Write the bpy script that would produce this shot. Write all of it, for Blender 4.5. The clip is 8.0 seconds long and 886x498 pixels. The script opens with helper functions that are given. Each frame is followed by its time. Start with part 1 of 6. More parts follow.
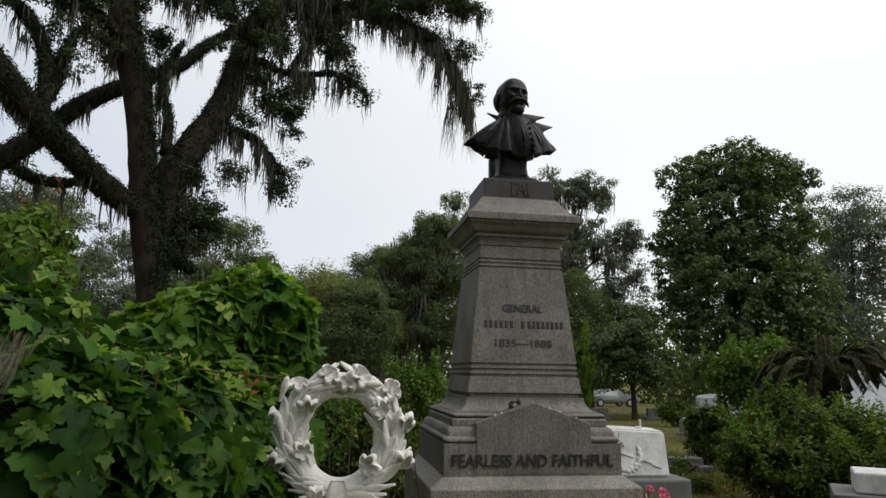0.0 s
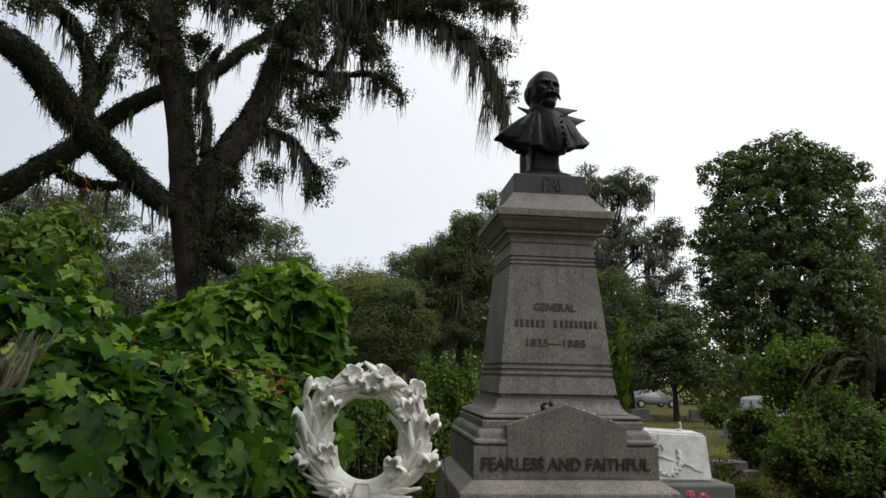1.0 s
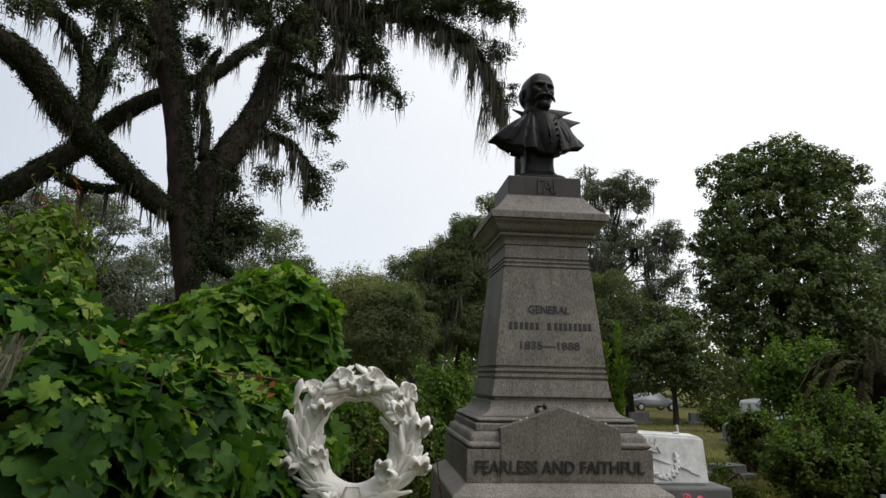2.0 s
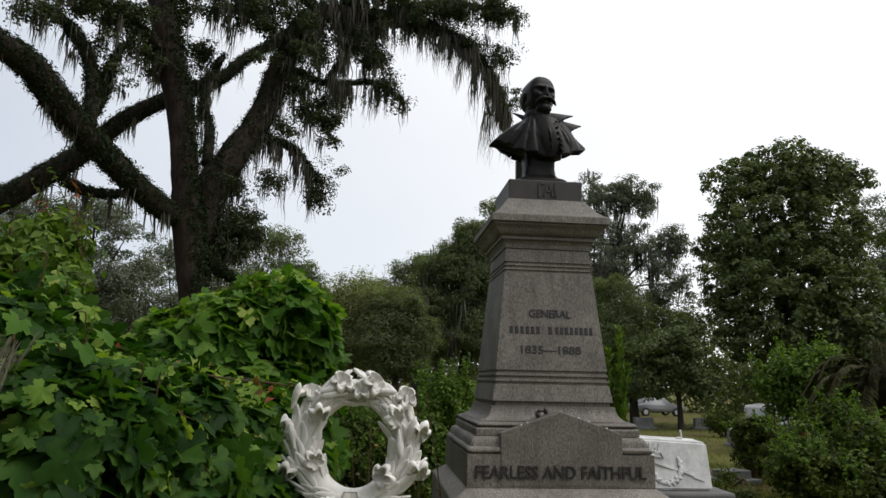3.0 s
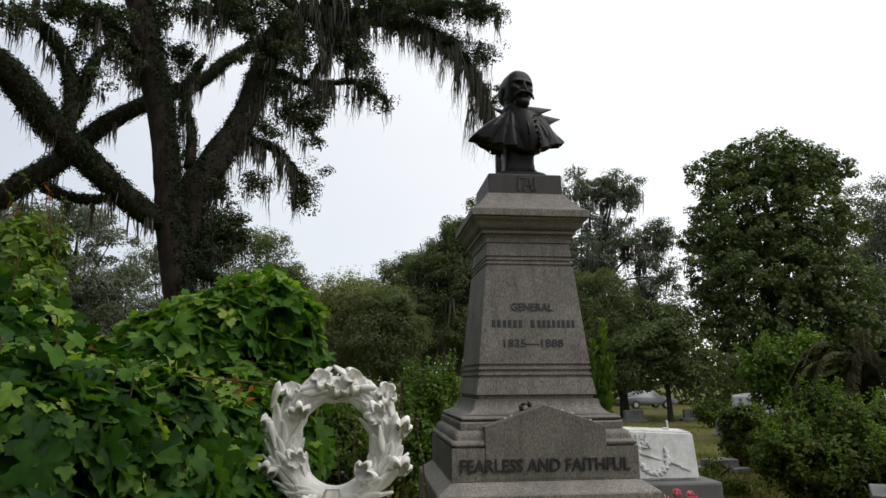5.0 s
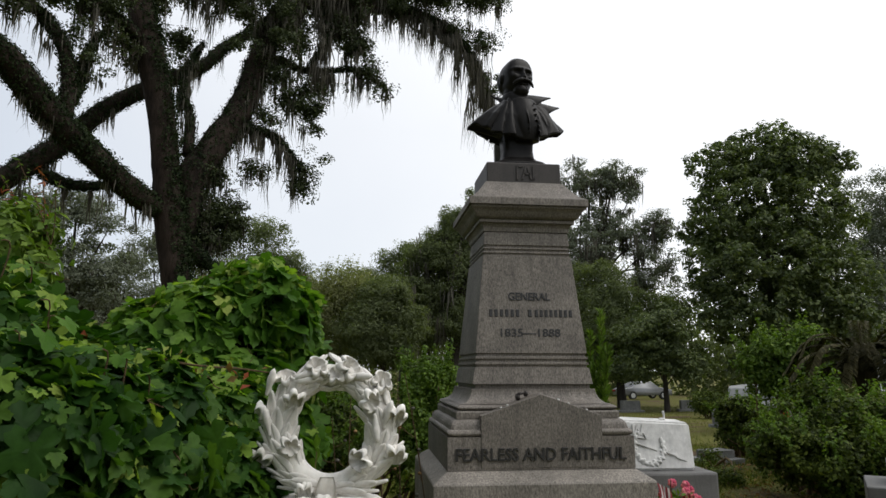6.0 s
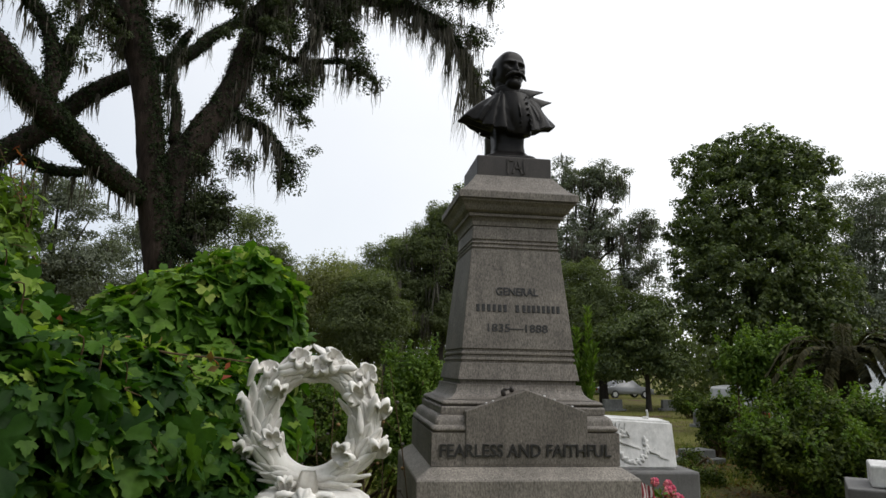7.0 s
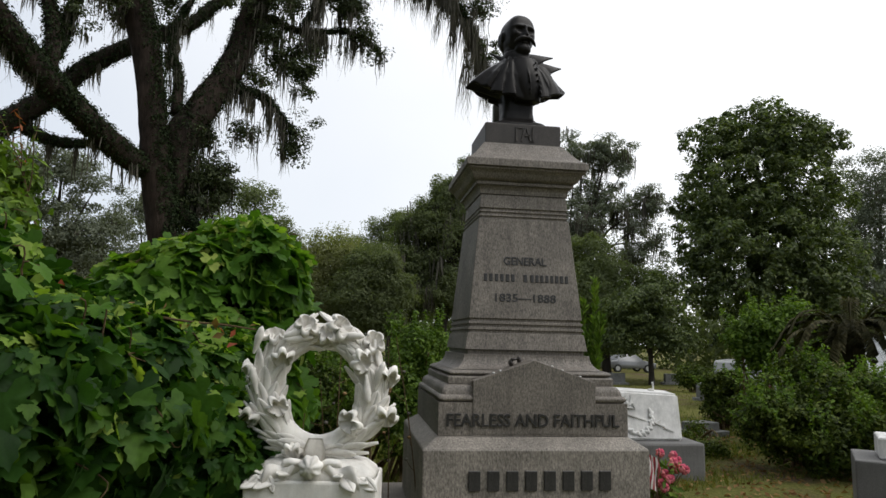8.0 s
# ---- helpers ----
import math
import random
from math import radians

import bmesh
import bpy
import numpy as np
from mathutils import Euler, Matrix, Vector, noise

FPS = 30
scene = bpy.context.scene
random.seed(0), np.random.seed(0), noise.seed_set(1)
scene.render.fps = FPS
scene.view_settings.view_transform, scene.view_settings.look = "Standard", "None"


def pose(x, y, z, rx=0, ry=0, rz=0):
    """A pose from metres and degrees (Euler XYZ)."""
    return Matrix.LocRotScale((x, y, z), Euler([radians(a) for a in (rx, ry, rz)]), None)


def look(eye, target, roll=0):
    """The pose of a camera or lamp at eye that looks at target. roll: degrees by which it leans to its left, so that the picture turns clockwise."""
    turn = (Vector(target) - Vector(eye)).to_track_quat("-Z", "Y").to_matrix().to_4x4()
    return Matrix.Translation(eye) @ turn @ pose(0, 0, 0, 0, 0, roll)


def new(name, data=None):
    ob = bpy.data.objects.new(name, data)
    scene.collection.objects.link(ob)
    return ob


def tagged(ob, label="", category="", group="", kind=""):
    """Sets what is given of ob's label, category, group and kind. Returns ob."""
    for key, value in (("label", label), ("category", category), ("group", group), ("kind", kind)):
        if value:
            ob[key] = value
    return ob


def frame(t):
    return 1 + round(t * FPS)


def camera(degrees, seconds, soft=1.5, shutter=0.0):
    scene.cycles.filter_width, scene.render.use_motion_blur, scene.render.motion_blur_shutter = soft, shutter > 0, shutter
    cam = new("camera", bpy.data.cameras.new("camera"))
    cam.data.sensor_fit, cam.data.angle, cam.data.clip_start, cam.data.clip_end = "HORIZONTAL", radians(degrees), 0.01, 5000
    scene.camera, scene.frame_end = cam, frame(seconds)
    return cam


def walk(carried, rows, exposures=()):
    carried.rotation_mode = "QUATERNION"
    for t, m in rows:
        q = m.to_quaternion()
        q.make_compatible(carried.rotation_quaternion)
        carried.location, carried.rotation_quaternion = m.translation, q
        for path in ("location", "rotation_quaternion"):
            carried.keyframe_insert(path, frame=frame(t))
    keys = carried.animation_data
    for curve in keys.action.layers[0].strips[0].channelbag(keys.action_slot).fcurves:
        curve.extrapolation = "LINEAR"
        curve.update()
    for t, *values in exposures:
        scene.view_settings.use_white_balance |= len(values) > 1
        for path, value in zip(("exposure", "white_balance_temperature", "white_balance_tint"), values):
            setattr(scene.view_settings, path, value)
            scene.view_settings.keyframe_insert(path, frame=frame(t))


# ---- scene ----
cam = camera(68.14, 8.0)


def shot(x, y, z, yaw, pitch, roll):
    return pose(x, y, z, 90 + pitch, 0, yaw) @ pose(0, 0, 0, 0, 0, roll)


walk(cam, [
    (0, shot(-1.608, -5.883, 1.733, -9.38, 10.85, 0.97)),
    (0.5, shot(-1.562, -5.824, 1.737, -6.69, 10.70, 1.16)),
    (1, shot(-1.519, -5.774, 1.740, -6.03, 10.75, 1.22)),
    (1.5, shot(-1.489, -5.767, 1.739, -6.09, 10.84, 1.14)),
    (3, shot(-1.432, -5.752, 1.735, -5.64, 11.42, 1.21)),
    (3.5, shot(-1.421, -5.742, 1.728, -5.43, 11.54, 1.02)),
    (4, shot(-1.406, -5.738, 1.726, -5.69, 11.58, 0.42)),
    (4.5, shot(-1.388, -5.730, 1.723, -6.32, 11.50, -0.06)),
    (5, shot(-1.366, -5.746, 1.711, -6.67, 11.32, -0.32)),
    (6.5, shot(-1.349, -5.688, 1.705, -7.24, 10.16, 0.68)),
    (7, shot(-1.356, -5.648, 1.696, -7.98, 10.08, 1.16)),
    (7.5, shot(-1.364, -5.602, 1.677, -7.76, 8.99, 1.24)),
    (8, shot(-1.372, -5.558, 1.663, -7.72, 7.85, 1.39)),
], [(0, -0.06), (1, 0.0), (5, 0.03), (8, 0.12)])

# ---------------------------------------------------------------- world and light
SUN_DIR = Vector((0.56, -0.28, 0.78)).normalized()
world = bpy.data.worlds.new("overcast")
scene.world = world
world.use_nodes = True
wn, wl = world.node_tree.nodes, world.node_tree.links
wn.clear()
w_out = wn.new("ShaderNodeOutputWorld")
w_bg = wn.new("ShaderNodeBackground")
w_sky = wn.new("ShaderNodeTexSky")
w_sky.sky_type, w_sky.sun_disc = "NISHITA", False
w_sky.sun_elevation = math.asin(SUN_DIR.z)
w_sky.sun_rotation = math.atan2(SUN_DIR.x, SUN_DIR.y)
w_geo = wn.new("ShaderNodeTexCoord")
w_dot = wn.new("ShaderNodeVectorMath")
w_dot.operation = "DOT_PRODUCT"
w_dot.inputs[1].default_value = (0.80, 0.25, 0.55)
w_noise = wn.new("ShaderNodeTexNoise")
w_noise.inputs["Scale"].default_value, w_noise.inputs["Detail"].default_value = 2.2, 5
w_sum = wn.new("ShaderNodeMath")
w_sum.operation = "MULTIPLY_ADD"
w_sum.inputs[1].default_value = 0.35
w_ramp = wn.new("ShaderNodeValToRGB")
w_ramp.color_ramp.elements[0].position, w_ramp.color_ramp.elements[0].color = 0.15, (0.62, 0.66, 0.72, 1)
w_ramp.color_ramp.elements[1].position, w_ramp.color_ramp.elements[1].color = 0.92, (1.0, 1.0, 1.0, 1)
w_mix = wn.new("ShaderNodeMix")
w_mix.data_type = "RGBA"
w_mix.blend_type = "ADD"
w_mix.inputs["Factor"].default_value = 0.02
wl.new(w_geo.outputs["Generated"], w_dot.inputs[0])
wl.new(w_geo.outputs["Generated"], w_noise.inputs["Vector"])
wl.new(w_noise.outputs["Fac"], w_sum.inputs[0])
wl.new(w_dot.outputs["Value"], w_sum.inputs[2])
wl.new(w_sum.outputs[0], w_ramp.inputs["Fac"])
wl.new(w_ramp.outputs["Color"], w_mix.inputs[6])
wl.new(w_sky.outputs["Color"], w_mix.inputs[7])
wl.new(w_mix.outputs[2], w_bg.inputs["Color"])
# an overcast sky is brighter overhead than at its rim
w_sep = wn.new("ShaderNodeSeparateXYZ")
w_up = wn.new("ShaderNodeMapRange")
w_up.inputs["From Min"].default_value, w_up.inputs["From Max"].default_value = 0.35, 1.0
w_up.inputs["To Min"].default_value, w_up.inputs["To Max"].default_value = 0.98, 1.22
wl.new(w_geo.outputs["Generated"], w_sep.inputs[0])
wl.new(w_sep.outputs["Z"], w_up.inputs["Value"])
wl.new(w_up.outputs["Result"], w_bg.inputs["Strength"])
wl.new(w_bg.outputs[0], w_out.inputs["Surface"])

sun = new("sun", bpy.data.lights.new("sun", "SUN"))
sun.data.energy, sun.data.angle, sun.data.color = 1.25, radians(40), (1.0, 0.97, 0.92)
sun.matrix_world = look(SUN_DIR * 60, (0, 0, 0))


# ---------------------------------------------------------------- materials
def node_mat(name):
    m = bpy.data.materials.new(name)
    m.use_nodes = True
    n = m.node_tree.nodes
    return m, n, m.node_tree.links, n["Principled BSDF"], n["Material Output"]


def ramp_node(n, stops):
    r = n.new("ShaderNodeValToRGB")
    el = r.color_ramp.elements
    while len(el) < len(stops):
        el.new(0.5)
    for e, (p, c) in zip(el, stops):
        e.position, e.color = p, (*c, 1)
    return r


def noise_node(n, links, co, scale, detail=6, rough=0.6):
    t = n.new("ShaderNodeTexNoise")
    t.inputs["Scale"].default_value, t.inputs["Detail"].default_value, t.inputs["Roughness"].default_value = scale, detail, rough
    links.new(co, t.inputs["Vector"])
    return t.outputs["Fac"]


def mixed(n, links, fac, a, b, mode="MIX"):
    x = n.new("ShaderNodeMix")
    x.data_type, x.blend_type = "RGBA", mode
    for sock, v in ((x.inputs["Factor"], fac), (x.inputs[6], a), (x.inputs[7], b)):
        if isinstance(v, (int, float)):
            sock.default_value = v
        elif isinstance(v, tuple):
            sock.default_value = (*v, 1)
        else:
            links.new(v, sock)
    return x.outputs[2]


def stone_mat(name, lo, hi, stain, grain=140, blotch=2.5, streak=0.5, rough=0.6, bump=0.25, spec=0.4):
    """Speckled stone: crystal grain, soft blotches and rain streaks running down."""
    m, n, l, b, out = node_mat(name)
    co = n.new("ShaderNodeTexCoord").outputs["Object"]
    gm = n.new("ShaderNodeMapping")
    gm.inputs["Scale"].default_value = (1, 1, 0.45)
    l.new(co, gm.inputs["Vector"])
    g = noise_node(n, l, gm.outputs["Vector"], grain, 4, 0.75)
    gr = ramp_node(n, [(0.30, lo), (0.52, tuple((p + q) / 2 for p, q in zip(lo, hi))), (0.72, hi)])
    l.new(g, gr.inputs["Fac"])
    mp = n.new("ShaderNodeMapping")
    mp.inputs["Scale"].default_value = (9, 9, 0.8)
    l.new(co, mp.inputs["Vector"])
    s = noise_node(n, l, mp.outputs["Vector"], 1.6, 7, 0.7)
    sr = ramp_node(n, [(0.48, (0, 0, 0)), (0.72, (streak, streak, streak))])
    l.new(s, sr.inputs["Fac"])
    bl = noise_node(n, l, co, blotch, 6, 0.6)
    br = ramp_node(n, [(0.35, (0.72, 0.72, 0.72)), (0.65, (1.1, 1.1, 1.1))])
    l.new(bl, br.inputs["Fac"])
    c = mixed(n, l, 1.0, gr.outputs["Color"], br.outputs["Color"], "MULTIPLY")
    c = mixed(n, l, sr.outputs["Color"], c, stain)
    l.new(c, b.inputs["Base Color"])
    b.inputs["Roughness"].default_value = rough
    b.inputs["Specular IOR Level"].default_value = spec
    bp = n.new("ShaderNodeBump")
    bp.inputs["Strength"].default_value, bp.inputs["Distance"].default_value = bump, 0.004
    l.new(g, bp.inputs["Height"])
    l.new(bp.outputs["Normal"], b.inputs["Normal"])
    return m


def leaf_mat(name, dark, mid, light, rough=0.5, through_amount=0.25, per="ISLAND", spec=0.12):
    m, n, l, b, out = node_mat(name)
    if per == "ISLAND":
        r = n.new("ShaderNodeNewGeometry").outputs["Random Per Island"]
    else:
        r = n.new("ShaderNodeObjectInfo").outputs["Random"]
    co = n.new("ShaderNodeTexCoord").outputs["Object"]
    patch = noise_node(n, l, co, 0.8, 3)
    ad = n.new("ShaderNodeMath")
    ad.operation = "MULTIPLY_ADD"
    ad.inputs[1].default_value = 0.65
    l.new(r, ad.inputs[0])
    sb = n.new("ShaderNodeMath")
    sb.operation = "MULTIPLY_ADD"
    sb.inputs[1].default_value, sb.inputs[2].default_value = 0.9, -0.28
    l.new(patch, sb.inputs[0])
    l.new(sb.outputs[0], ad.inputs[2])
    cr = ramp_node(n, [(0.1, dark), (0.5, mid), (0.95, light)])
    l.new(ad.outputs[0], cr.inputs["Fac"])
    fine = noise_node(n, l, co, 30, 3)
    fr = ramp_node(n, [(0.3, (0.8, 0.8, 0.8)), (0.7, (1.15, 1.15, 1.1))])
    l.new(fine, fr.inputs["Fac"])
    c = mixed(n, l, 1.0, cr.outputs["Color"], fr.outputs["Color"], "MULTIPLY")
    l.new(c, b.inputs["Base Color"])
    b.inputs["Roughness"].default_value = rough
    b.inputs["Specular IOR Level"].default_value = spec
    tr = n.new("ShaderNodeBsdfTranslucent")
    tint = mixed(n, l, 1.0, c, (1.5, 1.7, 0.5), "MULTIPLY")
    l.new(tint, tr.inputs["Color"])
    ms = n.new("ShaderNodeMixShader")
    ms.inputs[0].default_value = through_amount
    l.new(b.outputs[0], ms.inputs[1])
    l.new(tr.outputs[0], ms.inputs[2])
    l.new(ms.outputs[0], out.inputs["Surface"])
    return m


def rough_mat(name, lo, hi, scale=6, rough=0.9, bump=0.6, stretch=(1, 1, 1), dist=0.03, metal=0.0):
    m, n, l, b, out = node_mat(name)
    co = n.new("ShaderNodeTexCoord").outputs["Object"]
    mp = n.new("ShaderNodeMapping")
    mp.inputs["Scale"].default_value = stretch
    l.new(co, mp.inputs["Vector"])
    a = noise_node(n, l, mp.outputs["Vector"], scale, 8, 0.65)
    big = noise_node(n, l, co, scale / 8, 3)
    mx = n.new("ShaderNodeMath")
    mx.operation = "MULTIPLY_ADD"
    mx.inputs[1].default_value = 0.6
    l.new(big, mx.inputs[0])
    l.new(a, mx.inputs[2])
    r = ramp_node(n, [(0.55, lo), (1.05, hi)])
    l.new(mx.outputs[0], r.inputs["Fac"])
    l.new(r.outputs["Color"], b.inputs["Base Color"])
    b.inputs["Roughness"].default_value, b.inputs["Metallic"].default_value = rough, metal
    b.inputs["Specular IOR Level"].default_value = 0.5 if metal else 0.12
    bp = n.new("ShaderNodeBump")
    bp.inputs["Strength"].default_value, bp.inputs["Distance"].default_value = bump, dist
    l.new(a, bp.inputs["Height"])
    l.new(bp.outputs["Normal"], b.inputs["Normal"])
    return m


def plain_mat(name, color, rough=0.5, metal=0.0, spec=0.5):
    m, n, l, b, out = node_mat(name)
    co = n.new("ShaderNodeTexCoord").outputs["Object"]
    r = ramp_node(n, [(0.3, tuple(c * 0.85 for c in color)), (0.7, tuple(min(1, c * 1.1) for c in color))])
    l.new(noise_node(n, l, co, 12, 5), r.inputs["Fac"])
    l.new(r.outputs["Color"], b.inputs["Base Color"])
    b.inputs["Roughness"].default_value, b.inputs["Metallic"].default_value = rough, metal
    b.inputs["Specular IOR Level"].default_value = spec
    return m


GRANITE = stone_mat("granite", (0.060, 0.053, 0.046), (0.34, 0.300, 0.258), (0.055, 0.048, 0.040), grain=95, streak=0.55, bump=0.5)
BASE_GRANITE = stone_mat("rough_granite", (0.085, 0.076, 0.066), (0.43, 0.385, 0.33), (0.09, 0.078, 0.064), grain=80, streak=0.4, bump=0.6)
GRANITE_LETTER = stone_mat("polished_granite", (0.02, 0.02, 0.02), (0.07, 0.066, 0.064), (0.02, 0.02, 0.02), grain=150, rough=0.35)
DARK_GRANITE = stone_mat("dark_granite", (0.034, 0.029, 0.026), (0.105, 0.090, 0.080), (0.03, 0.027, 0.024), grain=180, rough=0.45)
MARBLE = stone_mat("weathered_marble", (0.78, 0.745, 0.685), (0.90, 0.880, 0.835), (0.38, 0.34, 0.28), grain=30, blotch=5, streak=0.17, rough=0.65, bump=0.12)
WHITE_STONE = stone_mat("white_marble", (0.60, 0.59, 0.57), (0.77, 0.76, 0.735), (0.45, 0.46, 0.45), grain=40, blotch=4, streak=0.25, rough=0.55, bump=0.08)
GREY_STONE = stone_mat("grey_granite", (0.10, 0.098, 0.095), (0.205, 0.198, 0.19), (0.08, 0.076, 0.07), grain=160, streak=0.4)
FAR_STONE = stone_mat("old_gravestone", (0.12, 0.12, 0.115), (0.28, 0.28, 0.265), (0.07, 0.07, 0.06), grain=20, streak=0.6)
BRONZE = rough_mat("dark_bronze", (0.006, 0.0056, 0.0054), (0.024, 0.022, 0.021), 9, 0.30, 0.45, (1, 1, 0.4), 0.005, 0.0)
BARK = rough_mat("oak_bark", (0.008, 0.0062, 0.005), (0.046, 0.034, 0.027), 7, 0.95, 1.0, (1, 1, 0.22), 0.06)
FAR_BARK = rough_mat("far_bark", (0.02, 0.018, 0.015), (0.07, 0.06, 0.05), 4, 0.95, 0.8, (1, 1, 0.3), 0.05)
STEM = rough_mat("vine_stem", (0.05, 0.035, 0.02), (0.16, 0.11, 0.06), 30, 0.9, 0.5)
# near-black fill that stands in for shade inside the vines
SHADE_FILL = rough_mat("painted_shade_fill", (0.006, 0.009, 0.004), (0.02, 0.026, 0.010), 20, 1.0, 1.0)
MOSS = leaf_mat("spanish_moss", (0.048, 0.044, 0.036), (0.088, 0.082, 0.069), (0.15, 0.14, 0.12), 0.95, 0.15)
OAK_LEAF = leaf_mat("live_oak_leaf", (0.022, 0.030, 0.014), (0.044, 0.058, 0.027), (0.085, 0.105, 0.048), 0.5, 0.2)
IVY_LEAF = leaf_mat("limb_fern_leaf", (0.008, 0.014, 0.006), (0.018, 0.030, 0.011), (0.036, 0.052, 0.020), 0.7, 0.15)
DRY_MOSS = leaf_mat("dry_moss", (0.11, 0.10, 0.08), (0.20, 0.185, 0.15), (0.32, 0.30, 0.25), 0.95, 0.2)
MAGNOLIA_LEAF = leaf_mat("magnolia_leaf", (0.038, 0.052, 0.022), (0.080, 0.108, 0.040), (0.165, 0.195, 0.072), 0.40, 0.3, spec=0.22)
# the next three are paled: aerial haze is put into the leaf colour
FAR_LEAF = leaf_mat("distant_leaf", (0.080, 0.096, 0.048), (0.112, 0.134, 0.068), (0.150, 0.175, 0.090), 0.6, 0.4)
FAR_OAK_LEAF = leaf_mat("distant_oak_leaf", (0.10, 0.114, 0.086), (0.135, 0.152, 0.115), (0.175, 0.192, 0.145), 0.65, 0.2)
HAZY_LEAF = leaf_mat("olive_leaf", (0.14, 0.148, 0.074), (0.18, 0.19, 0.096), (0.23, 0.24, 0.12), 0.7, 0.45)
FRESH_LEAF = leaf_mat("fresh_leaf", (0.045, 0.082, 0.014), (0.095, 0.16, 0.026), (0.19, 0.27, 0.05), 0.5, 0.3)
SHRUB_LEAF = leaf_mat("shrub_leaf", (0.016, 0.027, 0.005), (0.058, 0.084, 0.014), (0.170, 0.210, 0.042), 0.5, 0.25)
MOUND_LEAF = leaf_mat("mound_leaf", (0.034, 0.088, 0.012), (0.074, 0.162, 0.022), (0.160, 0.265, 0.045), 0.46, 0.35, spec=0.12)
MOUND_LEAF_PIECE = leaf_mat("mound_leaf_single", (0.034, 0.088, 0.012), (0.074, 0.162, 0.022), (0.160, 0.265, 0.045), 0.46, 0.35, "OBJECT", 0.12)
VINE_LEAF = leaf_mat("vine_leaf", (0.012, 0.037, 0.007), (0.032, 0.083, 0.014), (0.094, 0.170, 0.028), 0.48, 0.35, spec=0.10)
VINE_LEAF_PIECE = leaf_mat("vine_leaf_single", (0.012, 0.037, 0.007), (0.032, 0.083, 0.014), (0.094, 0.170, 0.028), 0.48, 0.35, "OBJECT", 0.10)
YELLOW_GREEN_LEAF = leaf_mat("young_vine_leaf", (0.12, 0.22, 0.03), (0.20, 0.30, 0.05), (0.32, 0.36, 0.09), 0.5, 0.4)
PALE_LEAF = leaf_mat("pale_vine_leaf", (0.050, 0.125, 0.014), (0.085, 0.175, 0.022), (0.150, 0.24, 0.040), 0.5, 0.35, "OBJECT", 0.1)
DRY_LEAF = leaf_mat("withered_leaf", (0.10, 0.05, 0.02), (0.20, 0.11, 0.05), (0.30, 0.20, 0.10), 0.8, 0.2)
PALM_LEAF = leaf_mat("palm_leaf", (0.020, 0.022, 0.010), (0.048, 0.046, 0.020), (0.11, 0.095, 0.045), 0.75, 0.15)
GRASS = leaf_mat("grass_blade", (0.060, 0.076, 0.016), (0.115, 0.135, 0.032), (0.22, 0.19, 0.065), 0.7, 0.3)
RED_LEAF = leaf_mat("reddish_leaf", (0.16, 0.035, 0.02), (0.26, 0.07, 0.035), (0.34, 0.14, 0.07), 0.7, 0.3)
PINK = leaf_mat("pink_petal", (0.55, 0.08, 0.16), (0.70, 0.16, 0.24), (0.80, 0.35, 0.38), 0.6, 0.3)
WHITE_PAINT = plain_mat("white_car_paint", (0.72, 0.73, 0.74), 0.25)
SILVER_PAINT = plain_mat("grey_car_paint", (0.19, 0.195, 0.20), 0.2, 0.2)
PALE_PAINT = plain_mat("pale_car_paint", (0.24, 0.245, 0.24), 0.35)
DARK_GLASS = plain_mat("dark_car_glass", (0.012, 0.013, 0.015), 0.06)
TYRE = plain_mat("black_rubber", (0.02, 0.02, 0.02), 0.8)
RIM = plain_mat("alloy", (0.5, 0.5, 0.5), 0.35, 0.8)
FLAG_RED, FLAG_WHITE = plain_mat("flag_red", (0.28, 0.04, 0.05), 0.8), plain_mat("flag_white", (0.62, 0.58, 0.56), 0.8)
TAIL_RED = plain_mat("tail_lamp_red", (0.4, 0.02, 0.02), 0.2)


# ---------------------------------------------------------------- mesh helpers
def finish(ob, material, smooth=False):
    if material:
        ob.data.materials.append(material)
    if smooth:
        ob.data.polygons.foreach_set("use_smooth", [True] * len(ob.data.polygons))
    return ob


def part(name, bm, material, parent=None, label="", smooth=False):
    me = bpy.data.meshes.new(name)
    bm.to_mesh(me)
    bm.free()
    ob = finish(new(name, me), material, smooth)
    if parent:
        ob.parent = parent
    if label:
        tagged(ob, label)
    return ob


def array_mesh(name, verts, faces, material, parent=None, label="", kind="", smooth=False):
    """A mesh out of arrays: verts n x 3, faces m x k."""
    verts, faces = np.asarray(verts, np.float32), np.asarray(faces, np.int32)
    me = bpy.data.meshes.new(name)
    me.vertices.add(len(verts))
    me.vertices.foreach_set("co", verts.ravel())
    k = faces.shape[1]
    me.loops.add(faces.size)
    me.loops.foreach_set("vertex_index", faces.ravel())
    me.polygons.add(len(faces))
    me.polygons.foreach_set("loop_start", np.arange(0, faces.size, k, dtype=np.int32))
    me.update(calc_edges=True)
    ob = finish(new(name, me), material, smooth)
    if parent:
        ob.parent = parent
    return tagged(ob, label, kind=kind)


def thing(name, label, category, at=(0, 0, 0), turn=0, group="", kind=""):
    ob = new(name)
    ob.empty_display_size = 0.2
    ob.matrix_basis = pose(*at, 0, 0, turn)
    return tagged(ob, label, category, group, kind)


def box_bm(x0, x1, y0, y1, z0, z1, bevel=0.01, seg=2):
    bm = bmesh.new()
    bmesh.ops.create_cube(bm, size=1, matrix=Matrix.LocRotScale(((x0 + x1) / 2, (y0 + y1) / 2, (z0 + z1) / 2), None, (x1 - x0, y1 - y0, z1 - z0)))
    if bevel:
        bmesh.ops.bevel(bm, geom=bm.edges[:], offset=bevel, segments=seg, affect="EDGES", profile=0.5)
    return bm


